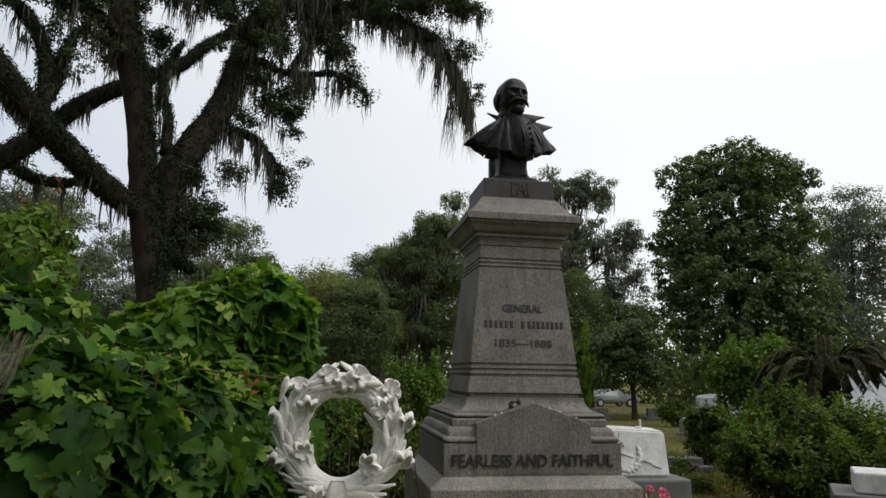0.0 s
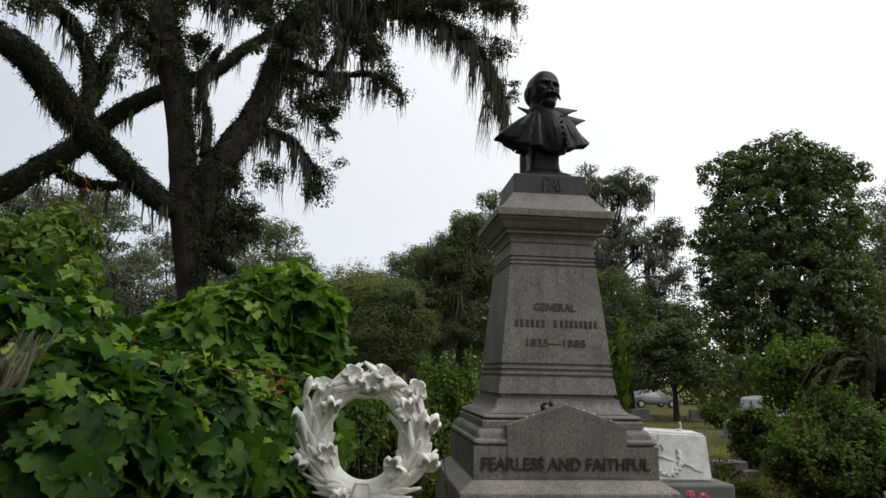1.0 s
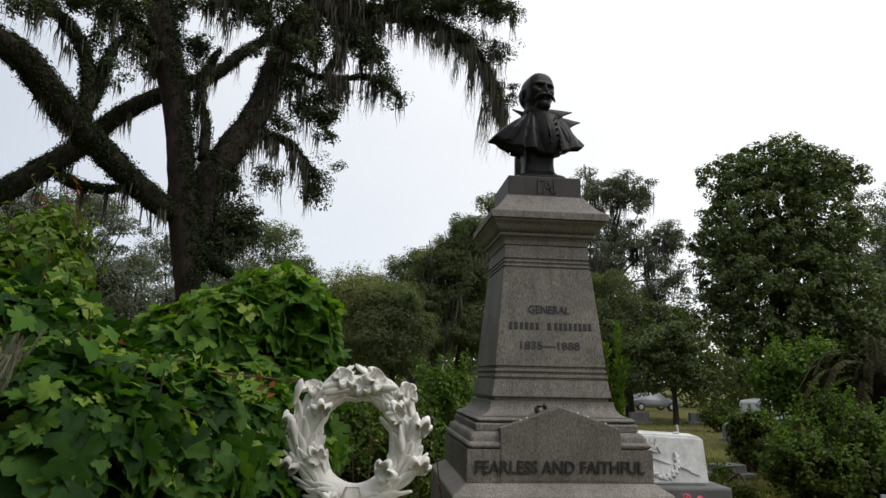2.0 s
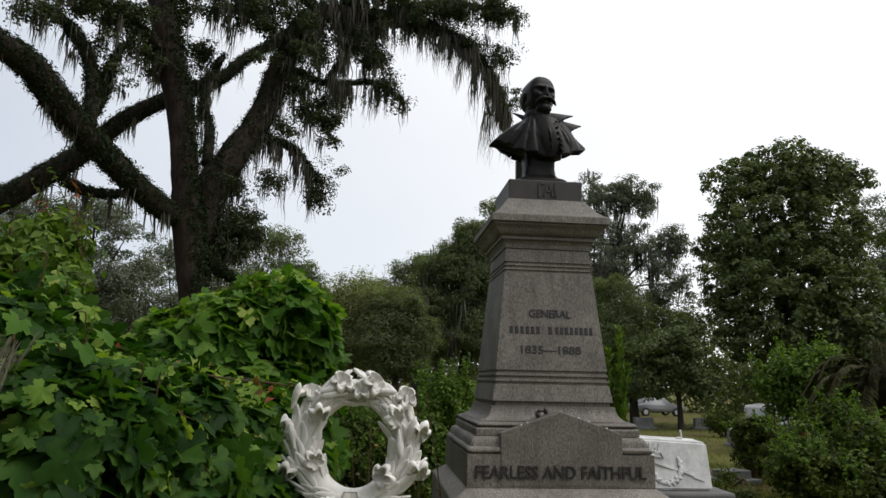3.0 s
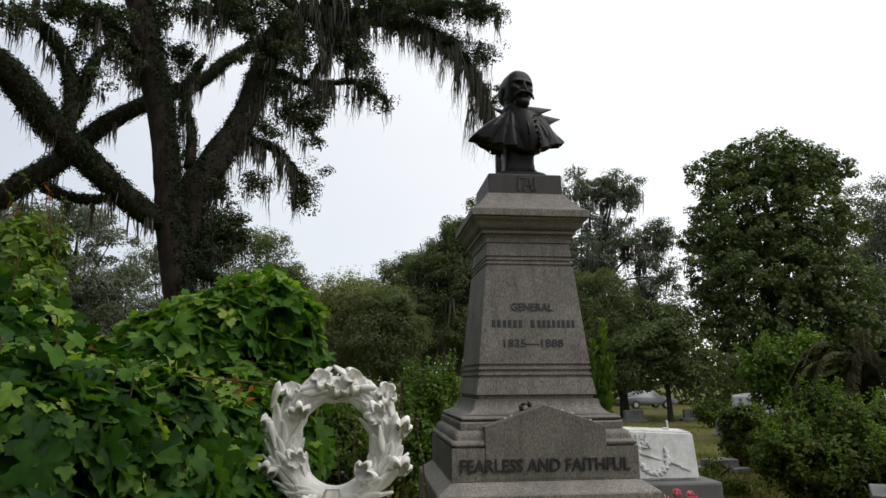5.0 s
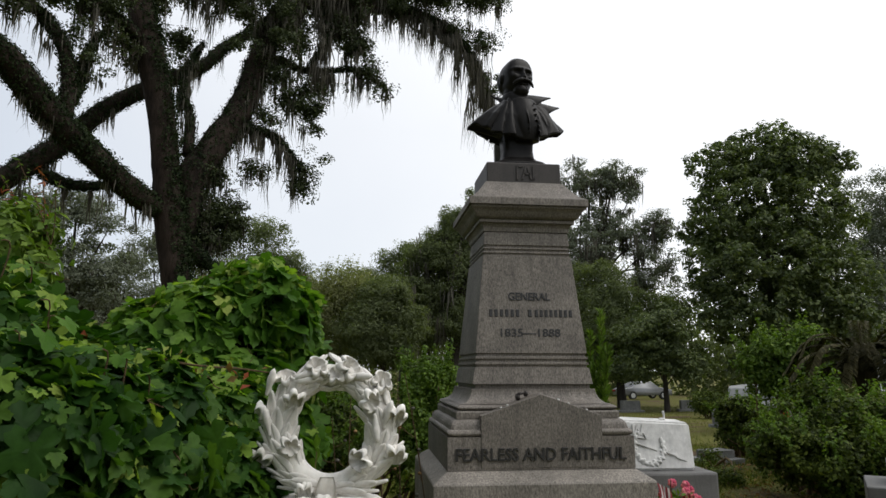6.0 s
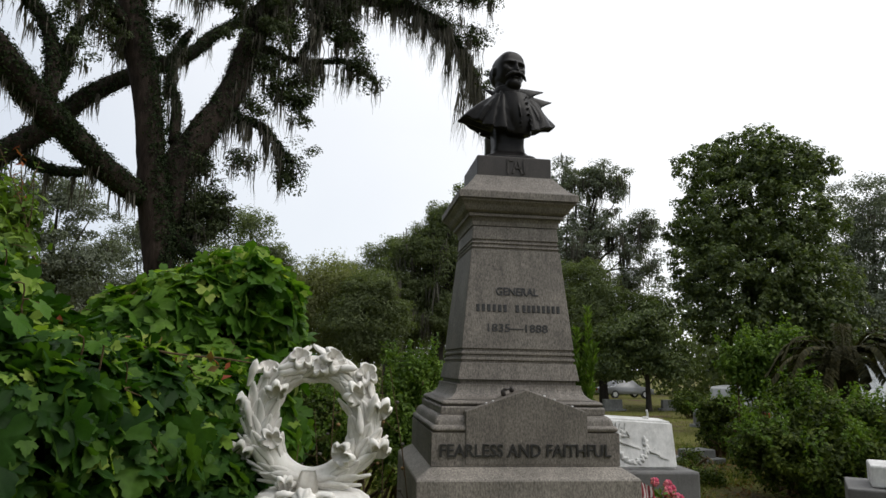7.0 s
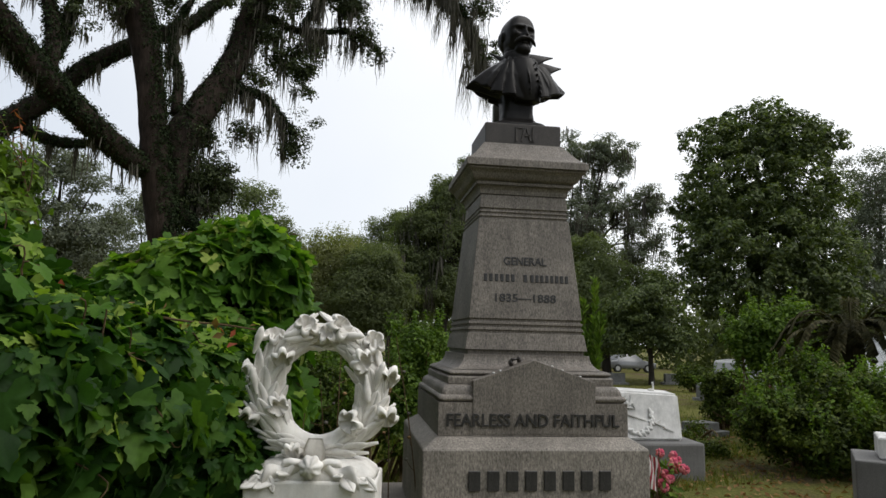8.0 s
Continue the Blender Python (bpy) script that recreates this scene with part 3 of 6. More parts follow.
def bust():
    """One plain bronze mesh: socle, draped chest with turned-up cape collar, and head."""
    bm = bmesh.new()
    seg = 120

    def loft(rings):
        made = []
        for fn in rings:
            made.append([bm.verts.new(fn(2 * math.pi * k / seg)) for k in range(seg)])
        for a, b in zip(made, made[1:]):
            for k in range(seg):
                bm.faces.new((a[k], a[(k + 1) % seg], b[(k + 1) % seg], b[k]))
        bm.faces.new(made[0][::-1])
        bm.faces.new(made[-1])

    def rod(points, radii, sides=10):
        tube(bm, points, radii, sides, 4, 0.0)

    def flap(corners, bulge, thick=0.022, n=8):
        """A bent sheet of cloth between four corners, bulging towards the front."""
        a, b, c, d = [Vector(p) for p in corners]
        face, back = [], []
        for i in range(n + 1):
            u = i / n
            row, rear = [], []
            for j in range(n + 1):
                w = j / n
                p = (a * (1 - u) + b * u) * (1 - w) + (d * (1 - u) + c * u) * w
                p = p + Vector(bulge) * (4 * u * (1 - u)) * (0.4 + 0.6 * math.sin(math.pi * w))
                row.append(bm.verts.new(p))
                rear.append(bm.verts.new(p + Vector((0, thick, 0))))
            face.append(row)
            back.append(rear)
        for i in range(n):
            for j in range(n):
                bm.faces.new((face[i][j], face[i][j + 1], face[i + 1][j + 1], face[i + 1][j]))
                bm.faces.new((back[i][j], back[i + 1][j], back[i + 1][j + 1], back[i][j + 1]))
        for k in range(n):
            for i, j, e, g in ((k, 0, k + 1, 0), (k + 1, n, k, n), (0, k + 1, 0, k), (n, k, n, k + 1)):
                bm.faces.new((face[i][j], face[e][g], back[e][g], back[i][j]))

    # squarish socle on its plate
    def square(r, z):
        def at(a):
            c, s = math.cos(a), math.sin(a)
            f = r / (abs(c) ** 5 + abs(s) ** 5) ** 0.2
            return (0.015 + f * c, f * 0.9 * s, z)
        return at
    loft([square(r, z) for r, z in ((0.245, 3.488), (0.245, 3.535), (0.238, 3.545), (0.225, 3.556), (0.180, 3.575), (0.148, 3.61), (0.138, 3.68), (0.142, 3.78), (0.160, 3.88))])

    # draped cape: cut off at the arms in points, hem hanging lower in the middle, folds fanning out from the neck
    def ring(rx, ry, z, lift, fold):
        def at(a):
            c, s = math.cos(a), math.sin(a)
            out = min(1, max(0, abs(c) - 0.30) / 0.25)
            u = 13.0 * c + 0.8
            pleat = abs(math.sin(u / 2)) ** 0.7 - 0.6 + 0.3 * math.sin(u * 1.7 + 1)
            front = 1.0 if s < 0 else 0.75
            body = abs(s) ** 1.3 * (1 if s > 0 else -1)
            return (0.012 + rx * c, ry * body * front * (1 + fold * out * pleat), z + lift * abs(c) ** 1.05 + 0.10 * fold * out * pleat)
        return at
    loft([ring(0.15, 0.13, 3.812, 0.02, 0.0), ring(0.36, 0.185, 3.768, 0.130, 0.30), ring(0.458, 0.205, 3.758, 0.158, 0.42),
          ring(0.466, 0.210, 3.776, 0.158, 0.42), ring(0.418, 0.216, 3.862, 0.118, 0.38), ring(0.345, 0.216, 3.975, 0.060, 0.30),
          ring(0.262, 0.192, 4.062, 0.035, 0.20), ring(0.196, 0.166, 4.125, 0.018, 0.06), ring(0.150, 0.146, 4.172, 0, 0.0), ring(0.122, 0.130, 4.225, 0, 0)])
    # smooth waistcoat between the open coat fronts
    loft([lambda a, t=t: (0.055 + 0.10 * (0.348 - 0.408 * t) + (0.085 + 0.055 * math.sin(math.pi * (0.12 + 0.72 * t))) * math.cos(a),
                          -0.098 - 0.052 * math.sin(math.pi * (0.30 + 0.62 * t)) + (0.062 + 0.026 * math.sin(math.pi * (0.1 + 0.75 * t))) * math.sin(a), 3.752 + 0.408 * t) for t in [k / 16 for k in range(17)]])
    rod([(0.060, -0.213, 4.06), (0.078, -0.252, 3.93), (0.088, -0.240, 3.80)], [0.004, 0.006, 0.005], 6)
    # coat fronts: overlapping sheets with free edges
    flap([(-0.085, -0.135, 4.18), (-0.048, -0.165, 4.12), (-0.040, -0.240, 3.79), (-0.170, -0.215, 3.79)], (0, -0.030, 0))
    flap([(-0.120, -0.105, 4.17), (-0.095, -0.165, 4.13), (-0.165, -0.240, 3.80), (-0.265, -0.195, 3.82)], (0, -0.022, 0))
    flap([(0.105, -0.140, 4.15), (0.175, -0.135, 4.13), (0.285, -0.195, 3.80), (0.175, -0.250, 3.77)], (0, -0.034, 0), 0.03)
    flap([(0.170, -0.140, 4.12), (0.290, -0.105, 4.08), (0.400, -0.135, 3.86), (0.270, -0.215, 3.81)], (0.01, -0.030, 0), 0.03)
    for k in range(6):
        ball(bm, (0.140 + 0.006 * k, -0.208 - 0.009 * k, 4.10 - 0.056 * k), (0.012, 0.012, 0.012), sub=2)
    # upturned cape collar, two points one above the other, and the small one beyond the neck
    flap([(0.065, -0.125, 4.20), (0.120, -0.040, 4.255), (0.345, -0.075, 4.225), (0.180, -0.130, 4.125)], (0, -0.015, 0.012), 0.035)
    flap([(0.170, -0.125, 4.14), (0.240, -0.055, 4.165), (0.425, -0.070, 4.130), (0.300, -0.125, 4.045)], (0, -0.015, 0.010), 0.035)
    flap([(-0.060, -0.060, 4.17), (-0.070, 0.020, 4.23), (-0.225, 0.020, 4.265), (-0.130, -0.050, 4.165)], (0, -0.010, 0), 0.03)
    # standing collar and neck
    loft([lambda a, r=r, z=z: (0.01 + r * math.cos(a), r * 1.05 * math.sin(a) - 0.016, z) for r, z in ((0.138, 4.13), (0.134, 4.20), (0.126, 4.236), (0.112, 4.242), (0.106, 4.36))])
    # head: one form, with brow, sockets, nose and cheeks drawn out of it
    first = len(bm.verts)
    bmesh.ops.create_icosphere(bm, subdivisions=6, radius=1)
    bm.verts.ensure_lookup_table()

    def bell(t, w):
        return math.exp(-(t / w) ** 2)
    for v in bm.verts[first:]:
        px, py, pz = v.co / (abs(v.co.x) ** 2.5 + abs(v.co.y) ** 2.5 + abs(v.co.z) ** 2.5) ** 0.4
        x, y, z = 0.134 * px, 0.172 * py, (0.178 if pz > 0 else 0.198) * pz
        if pz < 0:
            x *= 1 - 0.30 * pz * pz
            y *= 1 - (0.45 * -pz if py > 0 else 0.05 * -pz)
        if py < 0:
            side = abs(x)
            y = -0.172 * (1 - math.exp(y / 0.085)) * 1.10
            y -= 0.018 * bell(z - 0.036 + 0.08 * (side - 0.05), 0.017) * bell(side - 0.052, 0.055)
            y += 0.030 * bell(side - 0.056, 0.032) * bell(z - 0.006, 0.020)
            y -= 0.012 * bell(side - 0.056, 0.018) * bell(z - 0.004, 0.009)
            y -= 0.012 * bell(side - 0.082, 0.03) * bell(z + 0.035, 0.03)
            y += 0.010 * bell(side - 0.085, 0.03) * bell(z + 0.095, 0.03)
            if -0.080 < z < 0.05:
                t = (0.05 - z) / 0.115
                grow = max(0.0, min(1.0, t)) if z > -0.062 else max(0.0, (z + 0.080) / 0.018)
                y -= (0.010 + 0.046 * grow) * (1 if z > -0.062 else grow) * bell(x, 0.015 + 0.012 * grow)
        v.co = (x, y, z)
    hair = len(bm.verts)
    bmesh.ops.create_icosphere(bm, subdivisions=4, radius=1)
    bm.verts.ensure_lookup_table()
    for v in bm.verts[hair:]:
        px, py, pz = v.co
        v.co = (0.147 * px, 0.050 + 0.142 * py, -0.002 + (0.130 if pz > 0 else 0.150) * pz)
    for s in (-1, 1):
        ball(bm, (s * 0.143, 0.000, -0.012), (0.016, 0.030, 0.046), (15, 0, 0))
        rod([(s * 0.004, -0.188, -0.080), (s * 0.040, -0.188, -0.086), (s * 0.078, -0.172, -0.104), (s * 0.102, -0.160, -0.126), (s * 0.112, -0.160, -0.136)], [0.014, 0.020, 0.017, 0.010, 0.003])
    ball(bm, (0, -0.168, -0.118), (0.036, 0.018, 0.010))
    ball(bm, (0, -0.118, -0.162), (0.076, 0.060, 0.056))
    bm.verts.ensure_lookup_table()
    turn = Matrix.Translation((0.008, -0.014, 4.405)) @ Matrix.Rotation(radians(15), 4, "Z") @ Matrix.Rotation(radians(-3), 4, "X")
    for v in bm.verts[first:]:
        v.co = turn @ v.co
    ob = part("bust", bm, BRONZE, None, "", True)
    tagged(ob, "dark bronze portrait bust with draped cape on the granite shaft", "statue")
    md = ob.modifiers.new("fuse", "REMESH")
    md.mode, md.voxel_size, md.use_smooth_shade = "VOXEL", 0.006, True
    sm = ob.modifiers.new("soften", "SMOOTH")
    sm.factor, sm.iterations = 0.5, 3


bust()


# ---------------------------------------------------------------- marble wreath marker
def wreath_marker():
    m = thing("wreath_marker", "weathered white marble marker with a carved standing flower wreath", "gravestone", (-1.53, -1.775, 0.0), -7)
    rng = random.Random(4)
    part("pillar", box_bm(-0.345, 0.345, -0.20, 0.24, -0.1, 0.915, 0.012), MARBLE, m, "plain marble block")
    # rough carved bed between block and ring, sloping at its ends
    bm = bmesh.new()
    for w, d, z in ((0.335, 0.19, 0.917), (0.325, 0.18, 0.945), (0.27, 0.14, 0.992), (0.20, 0.10, 1.005)):
        for k in range(28):
            a = 2 * math.pi * k / 28
            c, s = math.cos(a), math.sin(a)
            f = 1 / (abs(c) ** 6 + abs(s) ** 6) ** (1 / 6)
            bm.verts.new((w * c * f, d * s * f + 0.02, z + 0.012 * noise.noise(Vector((9 * c, 9 * s, z * 20)))))
    bm.verts.ensure_lookup_table()
    for r in range(3):
        for k in range(28):
            a, b = r * 28 + k, r * 28 + (k + 1) % 28
            bm.faces.new((bm.verts[a], bm.verts[b], bm.verts[b + 28], bm.verts[a + 28]))
    bm.faces.new(bm.verts[84:112])
    bm.faces.new(bm.verts[0:28][::-1])
    part("carved_mound", bm, MARBLE, m, "rough carved leafy bed", True)

    cz = 1.362

    def section(a):
        """Centre line of the ring at an angle from the top, and its radial and front half thickness."""
        up = math.cos(a)
        half = 0.064 + 0.026 * math.sin(a) ** 2 + 0.004 * max(0, up) - 0.004 * max(0, -up)
        rx, rz = 0.192 + half, 0.240 + half * (1 if up > 0 else 0.85)
        return Vector((rx * math.sin(a), 0, cz + rz * up)), half, 0.062 + 0.016 * math.sin(a) ** 2
    bm = bmesh.new()
    rings = []
    for i in range(96):
        a = 2 * math.pi * i / 96
        cen, half, deep = section(a)
        outd = Vector((math.sin(a), 0, math.cos(a)))
        ring = []
        for k in range(16):
            b = 2 * math.pi * k / 16
            f = 0.92 + 0.07 * math.sin(a * 19 + b * 3) * (1 if math.cos(a) > -0.75 else 0.1)
            ring.append(bm.verts.new(cen + outd * (half * f * math.cos(b)) + Vector((0, -deep * f * math.sin(b), 0))))
        rings.append(ring)
    for i in range(96):
        a, b = rings[i], rings[(i + 1) % 96]
        for k in range(16):
            bm.faces.new((a[k], b[k], b[(k + 1) % 16], a[(k + 1) % 16]))
    part("ring", bm, MARBLE, m, "carved marble ring", True)

    # one carved leaf: pointed oval, cupped, with a groove for its midrib; length 1 along z, face to -y
    def solid_leaf(length, width, curl):
        bm = bmesh.new()
        up, lo = [], []
        for k in range(10):
            t = k / 9
            w = width * 1.95 * (t + 0.03) ** 0.55 * (1.0 - t) ** 0.80 + 0.0015
            lift = curl * t * t
            up.append([bm.verts.new((s * w, -lift - 0.013 * (1 - abs(s) ** 3) * (w / width) + (0.014 * (w / width) if s == 0 else 0), t * length)) for s in (-1, -0.66, -0.33, -0.1, 0, 0.1, 0.33, 0.66, 1)])
            lo.append([bm.verts.new((s * w * 0.80, 0.010 - lift * 0.8, t * length)) for s in (-1, 1)])
        for a, b in zip(up, up[1:]):
            for k in range(8):
                bm.faces.new((a[k], a[k + 1], b[k + 1], b[k]))
        for a, b, c, d in zip(up, up[1:], lo, lo[1:]):
            bm.faces.new((a[0], b[0], d[0], c[0]))
            bm.faces.new((b[8], a[8], c[1], d[1]))
            bm.faces.new((c[0], d[0], d[1], c[1]))
        bm.faces.new(up[-1] + lo[-1][::-1])
        bm.faces.new(up[0][::-1] + lo[0])
        return bm
    leaf = part("carved_leaf", solid_leaf(0.185, 0.056, 0.020), MARBLE, m, "", True)
    # a trumpet lily: tube, flaring mouth and five lips curled back, hollow inside; its mouth looks along z
    bm = bmesh.new()
    rows = []
    for t, rad, z in ((0, 0.012, -0.07), (0, 0.020, -0.03), (0, 0.027, 0.005), (0.7, 0.058, 0.050), (1.0, 0.070, 0.042), (1.15, 0.073, 0.024), (1.0, 0.066, 0.018), (0.75, 0.056, 0.036), (0.3, 0.036, 0.024), (0, 0.021, -0.005), (0, 0.008, -0.028)):
        row = []
        for k in range(40):
            a = 2 * math.pi * k / 40
            lobe = abs(math.cos(2.5 * a)) ** 0.8 - 0.62
            q = rad * (1 + 0.50 * t * lobe)
            row.append(bm.verts.new((q * math.cos(a), q * math.sin(a), z - 0.020 * t * lobe * (1 if t < 1 else 1.6))))
        rows.append(row)
    order = [0, 1, 2, 6, 5, 4, 3, 7, 8, 9, 10]
    for p, q in zip(order, order[1:]):
        for k in range(40):
            bm.faces.new((rows[p][k], rows[p][(k + 1) % 40], rows[q][(k + 1) % 40], rows[q][k]))
    bm.faces.new(rows[0][::-1])
    bm.faces.new(rows[10])
    flower = part("carved_flower", bm, MARBLE, m, "", True)
    bm = bmesh.new()
    tube(bm, [(0, 0, 0), (0, 0, 0.04), (0, 0, 0.10), (0, 0, 0.145), (0, 0, 0.165)], [0.008, 0.014, 0.024, 0.017, 0.003], 12, 4, 0.10)
    bud = part("carved_bud", bm, MARBLE, m, "", True)

    used = set()

    def put(src, at, axis, face, size, spin=0.0, squash=1.0):
        """Sets a piece with its length along axis and its face towards face."""
        ob = src if src.name not in used else new(src.name, src.data)
        used.add(src.name)
        ob.parent = m
        z = axis.normalized()
        y = -(face - z * face.dot(z)).normalized()
        mat = Matrix((y.cross(z), y, z)).transposed().to_4x4()
        ob.matrix_basis = Matrix.Translation(at) @ mat @ Matrix.Rotation(spin, 4, "Z") @ Matrix.Diagonal((size * squash, size, size * (2 - squash), 1))

    # leaves lie along the ring, from the knot up both sides, tips a little outward
    for i in range(30):
        for b, lean, big in ((0.25, 0.32, 1.0), (0.80, 0.22, 0.95), (1.35, 0.05, 0.9), (1.95, -0.15, 0.85), (2.75, -0.22, 0.8)):
            a = 2 * math.pi * (i + rng.uniform(-0.35, 0.35)) / 30
            low = max(0, -math.cos(a))
            if abs(a - math.pi) < 0.42 or rng.random() < 0.25 or (low > 0.5 and b > 1.6):
                continue
            cen, half, deep = section(a)
            way = 1 if a < math.pi else -1
            outd = Vector((math.sin(a), 0, math.cos(a)))
            along = Vector((-math.cos(a), 0, math.sin(a))) * way
            nrm = outd * math.cos(b) * 0.9 + Vector((0, -1, 0)) * math.sin(b)
            at = cen + outd * half * 0.80 * math.cos(b) - Vector((0, deep * 0.82 * math.sin(b), 0))
            axis = along + outd * (lean * (0.45 + 0.75 * low) + rng.uniform(-0.16, 0.16)) + nrm * 0.05
            put(leaf, at - along * 0.09, axis, nrm, big * rng.uniform(0.78, 1.08))
    # lilies where the carver set them, about the middle of the ring
    for dx, dz, front, size in ((-0.385, 0.10, 0.5, 1.0), (-0.405, -0.125, 0.5, 0.95), (-0.240, -0.07, 0.9, 0.85), (-0.215, 0.20, 0.9, 0.9), (-0.285, 0.28, 0.5, 0.85), (-0.09, 0.345, 0.6, 0.9), (0.10, 0.340, 0.6, 1.0),
                                (0.315, 0.265, 0.5, 0.9), (0.390, 0.10, 0.7, 1.05), (0.405, -0.105, 0.5, 1.0), (0.235, 0.18, 0.9, 0.95), (0.215, -0.150, 1.1, 0.95), (-0.135, -0.295, 0.9, 0.8), (0.05, 0.31, 0.8, 0.8)):
        away = Vector((dx, 0, dz)).normalized()
        near = min((abs(math.atan2(dx, dz) - math.atan2(section(a)[0].x, section(a)[0].z - cz)), a) for a in [k * 0.05 - math.pi for k in range(126)])[1]
        cen, half, deep = section(near)
        r = (Vector((dx, 0, dz)).length - (cen - Vector((0, 0, cz))).length) / half
        y = -deep * math.sqrt(max(0.05, 1 - min(0.95, r * r))) - 0.018
        axis = away * (0.40 if r > 0 else -0.30) + Vector((0, -0.75 * front, -0.42 if dz < 0.25 else 0.0)) + Vector((rng.uniform(-0.45, 0.45), 0, rng.uniform(-0.3, 0.2)))
        put(flower, Vector((dx * 0.92, y, cz + dz)), axis, Vector((0.1, 0.2, 1)), size * 1.0, rng.uniform(0, 6.28), 0.86)
    for dx, dz, ex, ez in ((-0.04, 0.295, -1, -0.12), (-0.05, 0.345, -1, -0.35), (0.09, 0.305, 1, 0.02), (0.26, 0.10, 0.12, -1), (-0.33, -0.02, -0.2, 1), (0.31, 0.02, 0.3, 1), (-0.36, 0.20, 0.3, 1)):
        put(bud, Vector((dx, -0.085, cz + dz)), Vector((ex, -0.12, ez)), Vector((0, -1, 0)), 0.95)
    # leaves carved flat on the bed and over the front edge of the block
    for k in range(22):
        x = -0.30 + 0.60 * (k + rng.uniform(-0.3, 0.3)) / 21
        if abs(x) < 0.11:
            continue
        put(leaf, Vector((x * 0.72, rng.uniform(-0.15, -0.06), 0.962 - 0.10 * abs(x))), Vector((x * 2.2 + rng.uniform(-0.3, 0.3), -0.35, rng.uniform(-0.25, 0.10))), Vector((0, -0.5, 0.9)), rng.uniform(0.65, 0.95))
    for x, turn in ((-0.27, -0.5), (-0.22, 0.25), (0.25, -0.2), (0.29, 0.5)):
        put(leaf, Vector((x, -0.190, 0.940)), Vector((turn, -0.06, -0.55)), Vector((0, -1, 0.2)), 0.5)
    # ribbon: flaring band round the ring, round knot, two loops and two wavy tails
    bm = bmesh.new()
    n = 12
    for k in range(n + 1):
        t = k / n
        for s in (-1, -0.6, -0.2, 0.2, 0.6, 1):
            w = 0.038 + 0.016 * t + 0.012 * math.sin(math.pi * t)
            y = -0.076 - 0.022 * math.sin(math.pi * min(1, t * 0.9 + 0.1)) - 0.012 * t + 0.006 * math.cos(s * 7)
            bm.verts.new((s * w, y, 1.118 - 0.135 * t))
    bm.verts.ensure_lookup_table()
    for k in range(n):
        for j in range(5):
            a = k * 6 + j
            bm.faces.new((bm.verts[a], bm.verts[a + 6], bm.verts[a + 7], bm.verts[a + 1]))
    bmesh.ops.solidify(bm, geom=bm.faces[:], thickness=-0.022)
    part("ribbon_band", bm, MARBLE, m, "", True)
    bm = bmesh.new()
    ball(bm, (0, -0.190, 0.988), (0.062, 0.056, 0.058), sub=4)
    for v in bm.verts:
        q = v.co - Vector((0, -0.190, 0.988))
        v.co += q.normalized() * 0.005 * math.sin(14 * math.atan2(q.z, q.x) * 0.5 + 60 * q.length_squared)
    part("ribbon_knot", bm, MARBLE, m, "", True)
    for s in (-1, 1):
        bm = bmesh.new()
        tube(bm, [(s * 0.035, -0.145, 0.985), (s * 0.085, -0.165, 1.005), (s * 0.135, -0.160, 1.000), (s * 0.160, -0.150, 0.975)], [0.012, 0.020, 0.022, 0.006], 12, 6, 0.25, 3)
        part("ribbon_loop", bm, MARBLE, m, "", True)
        bm = bmesh.new()
        for k in range(15):
            t = k / 14
            x = s * (0.04 + 0.21 * t)
            z = 0.972 - 0.045 * t + 0.012 * math.sin(t * 9)
            for q in (-1, 0, 1):
                bm.verts.new((x + s * 0.012 * q, -0.160 - 0.035 * t + 0.014 * math.sin(t * 11 + 1), z - q * (0.026 + 0.032 * t)))
        bm.verts.ensure_lookup_table()
        for k in range(14):
            for j in range(2):
                a = k * 3 + j
                bm.faces.new((bm.verts[a], bm.verts[a + 1], bm.verts[a + 4], bm.verts[a + 3]))
        bmesh.ops.recalc_face_normals(bm, faces=bm.faces[:])
        bmesh.ops.solidify(bm, geom=bm.faces[:], thickness=0.016)
        part("ribbon_tail", bm, MARBLE, m, "", True)


wreath_marker()


